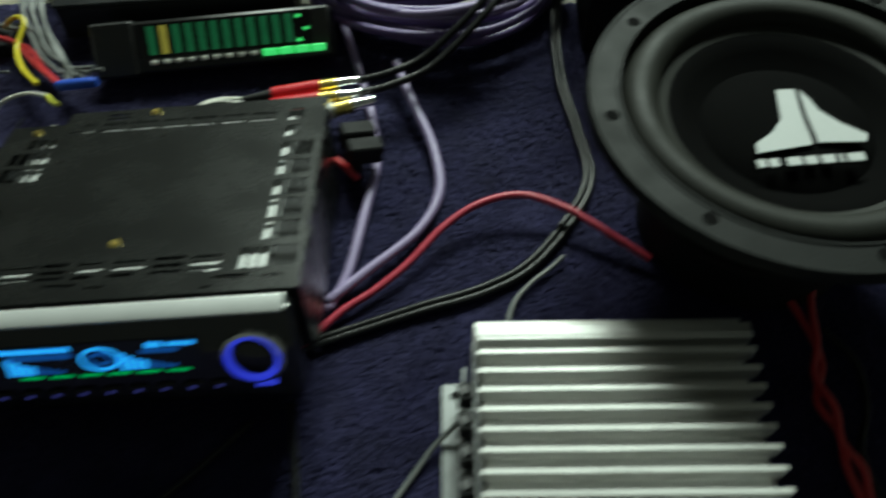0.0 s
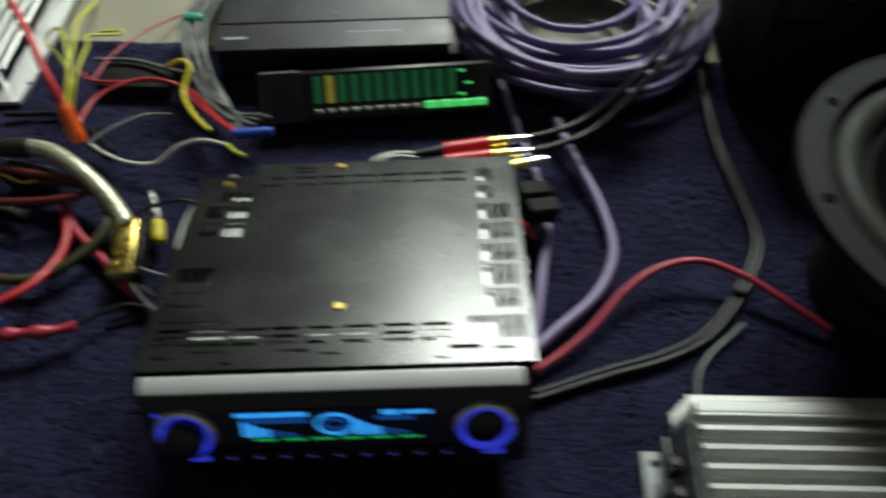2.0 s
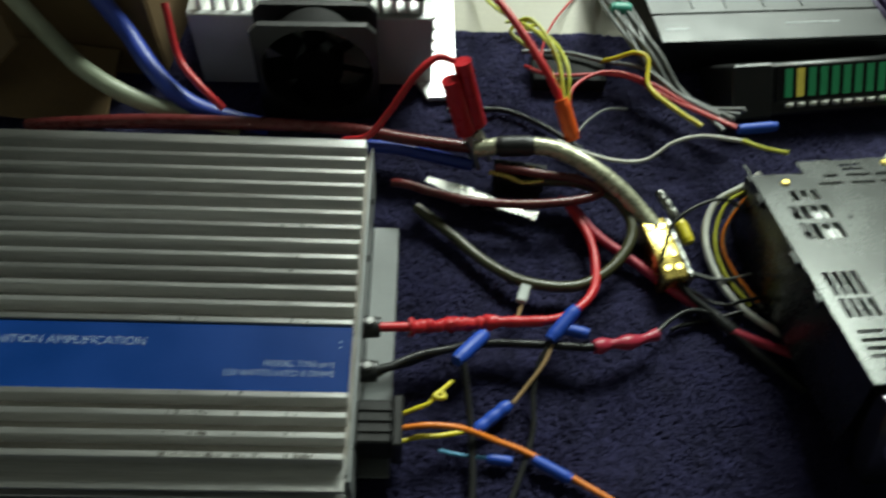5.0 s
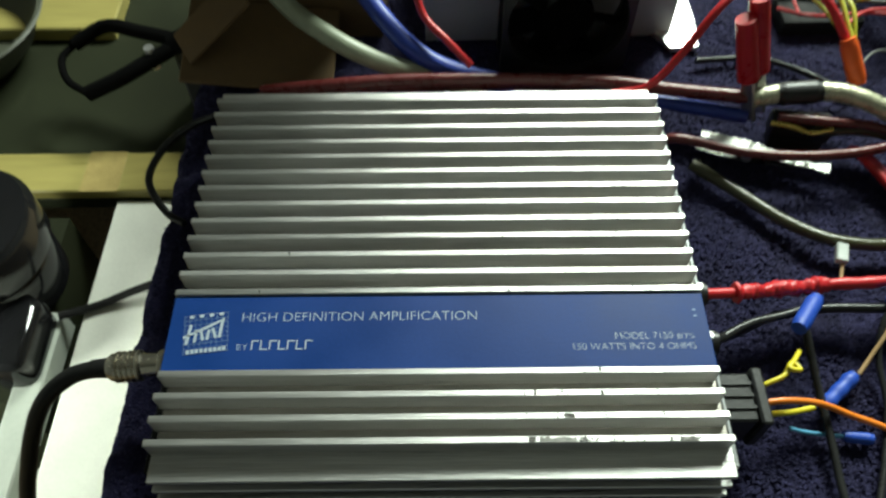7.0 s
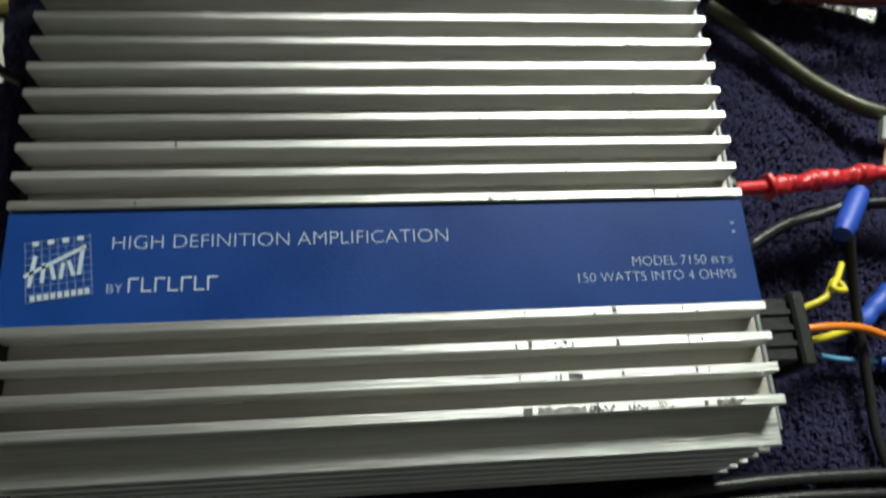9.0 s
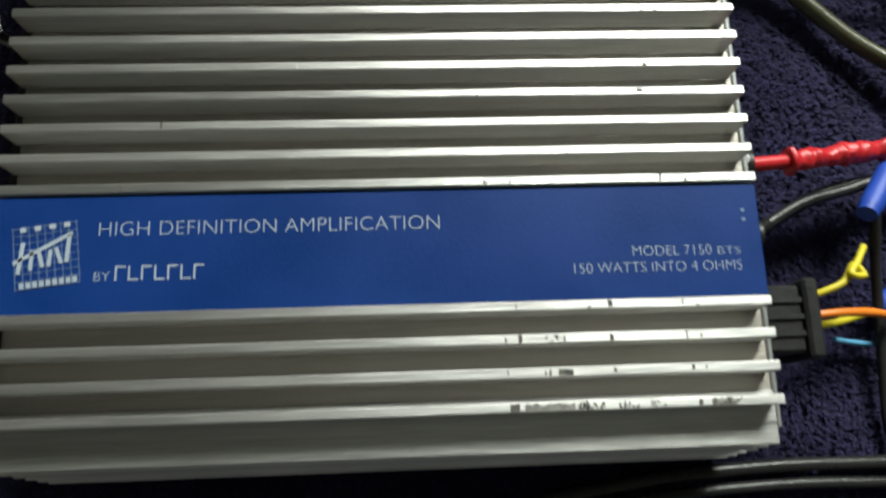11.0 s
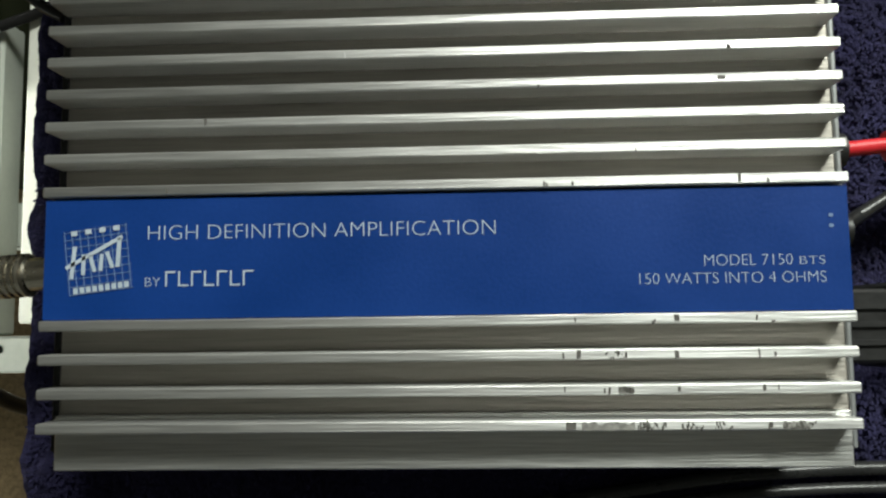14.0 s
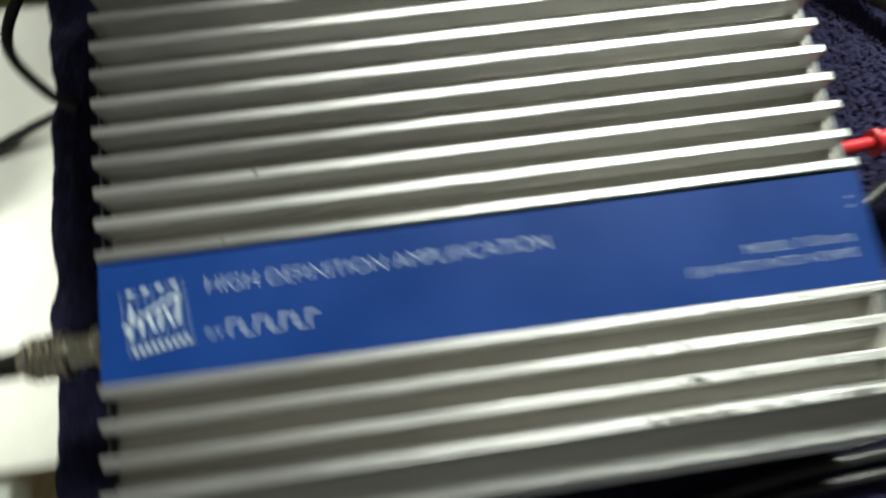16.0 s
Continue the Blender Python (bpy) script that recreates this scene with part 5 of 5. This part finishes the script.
lead("red_wire", "red wire twisted round another", RED_THIN, 0.0020, [(0.826, 0.092, 0.014), (0.824, 0.079, 0.011), (0.823, 0.060, 0.009), (0.817, 0.040, 0.009), (0.823, 0.021, 0.009), (0.822, 0.004, 0.008), (0.829, -0.010, 0.008), (0.830, -0.030, 0.006), (0.845, -0.07, 0.004)])
lead("black_wire", "black wire beside the twisted red wires", BLACK_WIRE, 0.0018, [(0.831, 0.071, 0.004), (0.844, 0.050, 0.003), (0.842, 0.024, 0.003), (0.833, 0.0, 0.003), (0.837, -0.025, 0.003), (0.85, -0.07, 0.003)])

# ---- the signal plugs behind the radio ----


def signal_plug(m, sleeve_mat, label):
    root = thing("signal_plug", label, "plug", m, "signal plugs")
    part("tail", tube(bmesh.new(), [(-0.052, 0, 0), (-0.040, 0, 0), (-0.030, 0, 0)], lambda s: 0.0022 + 0.002 * s, 14), BLACK, root, "", True)
    part("sleeve", tube(bmesh.new(), [(-0.032, 0, 0), (-0.016, 0, 0), (0, 0, 0)], 0.0052, 18), sleeve_mat, root, "", True)
    part("collar", tube(bmesh.new(), [(0, 0, 0), (0.006, 0, 0), (0.012, 0, 0)], 0.0046, 18), GOLD, root, "gold collar", True)
    part("barrel", tube(bmesh.new(), [(0.012, 0, 0), (0.020, 0, 0), (0.027, 0, 0)], lambda s: 0.0042 - 0.001 * s, 18), CHROME, root, "bright metal barrel", True)
    return root


signal_plug(pose(0.5315, 0.2385, 0.026, 0, 0, 14), RED_GLOSS, "red signal plug with a gold collar")
signal_plug(pose(0.5335, 0.2260, 0.027, 0, 0, 12), RED_GLOSS, "red signal plug beside another")
signal_plug(pose(0.5440, 0.2160, 0.027, 0, 0, 20), WHITE_WIRE, "white signal plug with a gold collar")
lead("black_cable", "black signal cable from the plugs", BLACK_WIRE, 0.0026, [(0.557, 0.2450, 0.026), (0.578, 0.252, 0.027), (0.602, 0.266, 0.030), (0.634, 0.290, 0.048), (0.668, 0.328, 0.066), (0.697, 0.376, 0.070), (0.712, 0.430, 0.060), (0.72, 0.52, 0.02)], "cable")
lead("black_cable", "second black signal cable from the plugs", BLACK_WIRE, 0.0026, [(0.559, 0.2320, 0.027), (0.580, 0.240, 0.027), (0.609, 0.258, 0.030), (0.648, 0.295, 0.050), (0.680, 0.336, 0.066), (0.703, 0.381, 0.070), (0.722, 0.430, 0.060), (0.73, 0.52, 0.02)], "cable")
lead("grey_wire", "pale lead from the radio to the plugs", WHITE_WIRE, 0.0012, [(0.450, 0.200, 0.026), (0.458, 0.209, 0.034), (0.468, 0.216, 0.034), (0.482, 0.222, 0.027)])
lead("grey_wire", "pale lead beside another behind the radio", WHITE_WIRE, 0.0012, [(0.446, 0.200, 0.022), (0.454, 0.214, 0.030), (0.466, 0.222, 0.030), (0.480, 0.227, 0.026)])
for k, (x, y) in enumerate(((0.560, 0.198), (0.566, 0.184))):
    loom = thing("wiring_plug", "black wiring plug beside the radio" if k else "black wiring plug behind the radio", "plug", pose(x, y, 0.022, 0, 12, 20))
    part("shell", boxed(-0.011, 0.011, -0.006, 0.006, -0.006, 0.008, bevel=0.0012), BLACK_MATT, loom)
    part("stalk", rod(bmesh.new(), pose(-0.004, 0, -0.024), 0.003, 0.003, 0.020, 12), BLACK, loom, "", True)
lead("red_wire", "short red wire beside the radio plug", RED_THIN, 0.0022, [(0.548, 0.176, 0.024), (0.556, 0.172, 0.020), (0.562, 0.170, 0.012)])

# ---- cables in front of the big amplifier ----
lead("black_cable", "black cable lying before the amplifier", GREY_BLACK, 0.0024, [(0.000, -0.050, 0.002), (0.015, -0.041, 0.002), (0.044, -0.033, 0.003), (0.073, -0.028, 0.003), (0.111, -0.0235, 0.003), (0.160, -0.022, 0.003), (0.215, -0.026, 0.003), (0.300, -0.050, 0.003)], "cable")
lead("black_cable", "black cable beside another before the amplifier", GREY_BLACK, 0.0020, [(0.005, -0.056, 0.002), (0.024, -0.0455, 0.002), (0.063, -0.036, 0.003), (0.102, -0.0305, 0.003), (0.160, -0.0285, 0.003), (0.215, -0.034, 0.003), (0.300, -0.060, 0.003)], "cable")
lead("black_cable", "thin black cable in the shade of the amplifier", GREY_BLACK, 0.0012, [(-0.030, -0.066, 0.002), (-0.018, -0.050, 0.002), (0.000, -0.040, 0.002), (0.040, -0.031, 0.004)], "cable")


def crumpled(name, label, mat, a, b, r, seed):
    """Tape wound unevenly round a wire from a to b."""
    a, b = Vector(a), Vector(b)
    bm = tube(bmesh.new(), [a + (b - a) * k / 14 for k in range(15)], lambda s: r * (1 + 0.35 * noise.noise((s * 9, seed, 0))), 16, 3)
    for v in bm.verts:
        v.co += Vector((0, 1, 1)) * 0.0012 * noise.noise(v.co * 240 + Vector((seed, 0, 0)))
    return solid(name, bm, mat, label, "tape", smooth=True)


crumpled("red_tape", "crumpled red tape wound round the red wire", RED, (0.148, 0.0838, 0.0240), (0.172, 0.0873, 0.0212), 0.0040, 1.3)
crumpled("red_tape", "second turn of crumpled red tape", RED, (0.170, 0.0870, 0.0214), (0.197, 0.0908, 0.0190), 0.0038, 5.7)

# ---- below, beside the table ----
DESK = -0.372
solid("low_shelf", boxed(-0.95, -0.28, 0.455, 1.30, DESK - 0.02, DESK - 0.001, bevel=0.002), SHELF, "dark olive shelf lower than the table", "shelf", kind="structure")
solid("shelf_upright", boxed(-0.90, -0.86, 0.48, 1.25, -0.7605, DESK - 0.02), SHELF, "dark upright under the low shelf", "upright", kind="structure")
solid("shelf_upright", boxed(-0.34, -0.30, 0.48, 1.25, -0.7605, DESK - 0.02), SHELF, "dark upright under the low shelf", "upright", kind="structure")
solid("white_board", boxed(-0.380, -0.285, 0.030, 0.452, -0.392, DESK, bevel=0.002), WHITE_BOARD, "white painted board below the table edge", "board")
solid("board_trestle", boxed(-0.372, -0.296, 0.10, 0.40, -0.7605, -0.392), SHELF, "dark trestle under the white board", "trestle")
strip = thing("wood_strip", "yellow varnished pine strip with clear tape", "wood strip")
part("strip", boxed(-0.80, -0.285, 0.455, 0.515, DESK - 0.001, DESK + 0.014, bevel=0.002), PINE, strip)
part("tape", boxed(-0.42, -0.375, 0.4545, 0.5155, DESK + 0.0141, DESK + 0.0145), CLEAR_TAPE, strip, "clear tape")


def frame_rail():
    root = thing("frame_rail", "pale grey metal shelf rail with a hole", "rail")
    part("rail", boxed(-0.430, -0.400, 0.02, 0.30, DESK - 0.03, DESK + 0.002, bevel=0.002), RAIL, root)
    part("end_plate", boxed(-0.430, -0.350, -0.012, 0.019, DESK - 0.03, DESK + 0.003, bevel=0.002), RAIL, root)
    part("hole", rod(bmesh.new(), pose(-0.394, 0.008, DESK + 0.003), 0.004, 0.004, 0.0006, 16), DARK_HOLE, root, "", True)
    part("post", boxed(-0.422, -0.392, 0.10, 0.14, -0.7605, DESK - 0.03), RAIL, root)
    return root


frame_rail()


def canister():
    root = thing("canister", "black plastic canister with a ribbed cap", "canister", pose(-0.478, 0.338, DESK - 0.004))
    part("body", lathe([(0.0001, 0), (0.066, 0), (0.070, 0.004), (0.072, 0.060), (0.070, 0.063)], 56), BLACK_GLOSS, root, "", True)
    part("seam", lathe([(0.0702, 0.0630), (0.0685, 0.0645), (0.0702, 0.0660)], 56), BLACK_MATT, root, "", True)
    part("cap", lathe([(0.071, 0.0662), (0.0775, 0.069), (0.078, 0.108), (0.072, 0.118), (0.040, 0.121), (0.0001, 0.122)], 56), BLACK_GLOSS, root, "glossy black cap", True)
    part("grip", boxed(0.030, 0.074, -0.125, -0.040, -0.020, 0.048, bevel=0.014, segments=3), BLACK_GLOSS, root, "", True)
    return root


canister()
solid("canister_stand", boxed(-0.56, -0.432, 0.20, 0.43, -0.7605, DESK - 0.005), SHELF, "dark box under the black canister", "box")


def nickel_plug():
    root = thing("cable_plug", "nickel plated plug on a black signal cable", "plug", pose(-0.1110, 0.0475, 0.028, 0, -90, 4))
    part("nose", lathe([(0.0001, 0), (0.0060, 0), (0.0066, 0.0008), (0.0066, 0.0105), (0.0060, 0.0115), (0.0001, 0.0116)], 28), NICKEL, root, "", True)
    part("barrel", lathe([(0.0001, 0.0116), (0.0052, 0.0117), (0.0056, 0.0190), (0.0066, 0.0200), (0.0066, 0.0280), (0.0062, 0.0330), (0.0046, 0.0350), (0.0001, 0.0352)], 28), NICKEL, root, "", True)
    for k in range(5):
        part("ring", lathe([(0.0062, 0.0196 + k * 0.0024), (0.0072, 0.0201 + k * 0.0024), (0.0072, 0.0211 + k * 0.0024), (0.0062, 0.0216 + k * 0.0024)], 28), NICKEL, root, "", True)
    part("boot", lathe([(0.0001, 0.0350), (0.0046, 0.0350), (0.0043, 0.0420), (0.0001, 0.0422)], 20), BLACK_WIRE, root, "black rubber boot", True)
    return root


nickel_plug()
lead("black_cable", "black signal cable with a nickel plug", BLACK_WIRE, 0.0040, [(-0.150, 0.0450, 0.028), (-0.164, 0.042, 0.025), (-0.180, 0.034, 0.012), (-0.196, 0.020, -0.020), (-0.212, 0.002, -0.07), (-0.225, -0.02, -0.16), (-0.235, -0.04, -0.36), (-0.24, -0.05, -0.755)], "cable")
lead("black_cable", "flat black cable crossing the white board", BLACK_WIRE, 0.0050, [(-0.20, 0.345, -0.367), (-0.25, 0.338, -0.358), (-0.290, 0.330, -0.355), (-0.325, 0.320, -0.360), (-0.362, 0.306, -0.366), (-0.40, 0.29, -0.362)], "cable", flat=0.7)
lead("black_cable", "black cable looped beside the amplifier", BLACK_WIRE, 0.0021, [(-0.108, 0.205, 0.020), (-0.116, 0.197, 0.032), (-0.131, 0.186, 0.036), (-0.146, 0.174, 0.030), (-0.155, 0.162, 0.018), (-0.147, 0.150, 0.006), (-0.136, 0.143, 0.004)], "cable")


def clamp():
    root = thing("black_clamp", "black spring clamp hanging over a stand", "clamp")
    part("arm", tube(bmesh.new(), [(-0.440, 0.625, -0.285), (-0.400, 0.640, -0.270), (-0.350, 0.622, -0.265), (-0.300, 0.612, -0.270)], 0.0085, 12), CONE, root, "", True)
    part("arm", tube(bmesh.new(), [(-0.412, 0.556, -0.300), (-0.370, 0.566, -0.285), (-0.330, 0.590, -0.275), (-0.300, 0.612, -0.270)], 0.0095, 12), CONE, root, "", True)
    part("wire_loop", tube(bmesh.new(), [(-0.440, 0.625, -0.285), (-0.452, 0.605, -0.290), (-0.440, 0.575, -0.296), (-0.412, 0.556, -0.300)], 0.0045, 10), CONE, root, "", True)
    part("pivot", rod(bmesh.new(), pose(-0.336, 0.592, -0.292), 0.006, 0.006, 0.03, 20), STEEL, root, "", True)
    part("jaw", tube(bmesh.new(), [(-0.315, 0.606, -0.272), (-0.290, 0.612, -0.262), (-0.262, 0.622, -0.240), (-0.245, 0.632, -0.205)], lambda q: 0.012 + 0.008 * q, 14), CONE, root, "", True)
    part("stand", boxed(-0.315, -0.290, 0.600, 0.630, DESK - 0.001, -0.272, bevel=0.004), BLACK, root)
    return root


clamp()
carton = thing("cardboard_box", "open brown cardboard box behind the amplifier", "box", pose(-0.092, 0.303, -0.002, 0, 0, -3))
part("front_wall", boxed(-0.060, 0.060, 0.000, 0.004, 0, 0.220, bevel=0.0012), PAPER, carton)
part("back_wall", boxed(-0.060, 0.060, 0.166, 0.170, 0, 0.220, bevel=0.0012), PAPER, carton)
part("side_wall", boxed(-0.060, -0.056, 0.004, 0.166, 0, 0.220, bevel=0.0012), PAPER, carton)
part("side_wall", boxed(0.056, 0.060, 0.004, 0.166, 0, 0.220, bevel=0.0012), PAPER, carton)
part("bottom", boxed(-0.056, 0.056, 0.004, 0.166, 0, 0.004), PAPER, carton)
part("flap", boxed(-0.062, 0.034, -0.060, -0.002, -0.0015, 0.0015, bevel=0.0007), PAPER, carton, "loose flap lying forward", m=pose(0, 0, 0.027, 22, 4, 0))
part("flap", boxed(-0.030, 0.030, -0.011, 0.011, -0.0012, 0.0012, bevel=0.0005), PAPER, carton, "bent flap with a pale worn edge", m=pose(-0.040, -0.034, 0.040, 35, -42, 12))
board = thing("pine_block", "yellow pine block lying on the low shelf", "wood block")
part("block", boxed(-0.72, -0.445, 0.735, 0.820, DESK - 0.002, -0.352, bevel=0.002), PINE, board)
dish = thing("enamel_dish", "pale olive enamel dish on the low shelf", "dish", pose(-0.640, 0.700, DESK - 0.002))
part("bowl", lathe([(0.0001, 0), (0.070, 0), (0.100, 0.030), (0.122, 0.070), (0.124, 0.072), (0.126, 0.070), (0.103, 0.027), (0.074, -0.0015), (0.0001, -0.0016)][:6] + [(0.118, 0.070), (0.096, 0.033), (0.068, 0.004), (0.0001, 0.004)], 56), SHADE, dish, "", True)
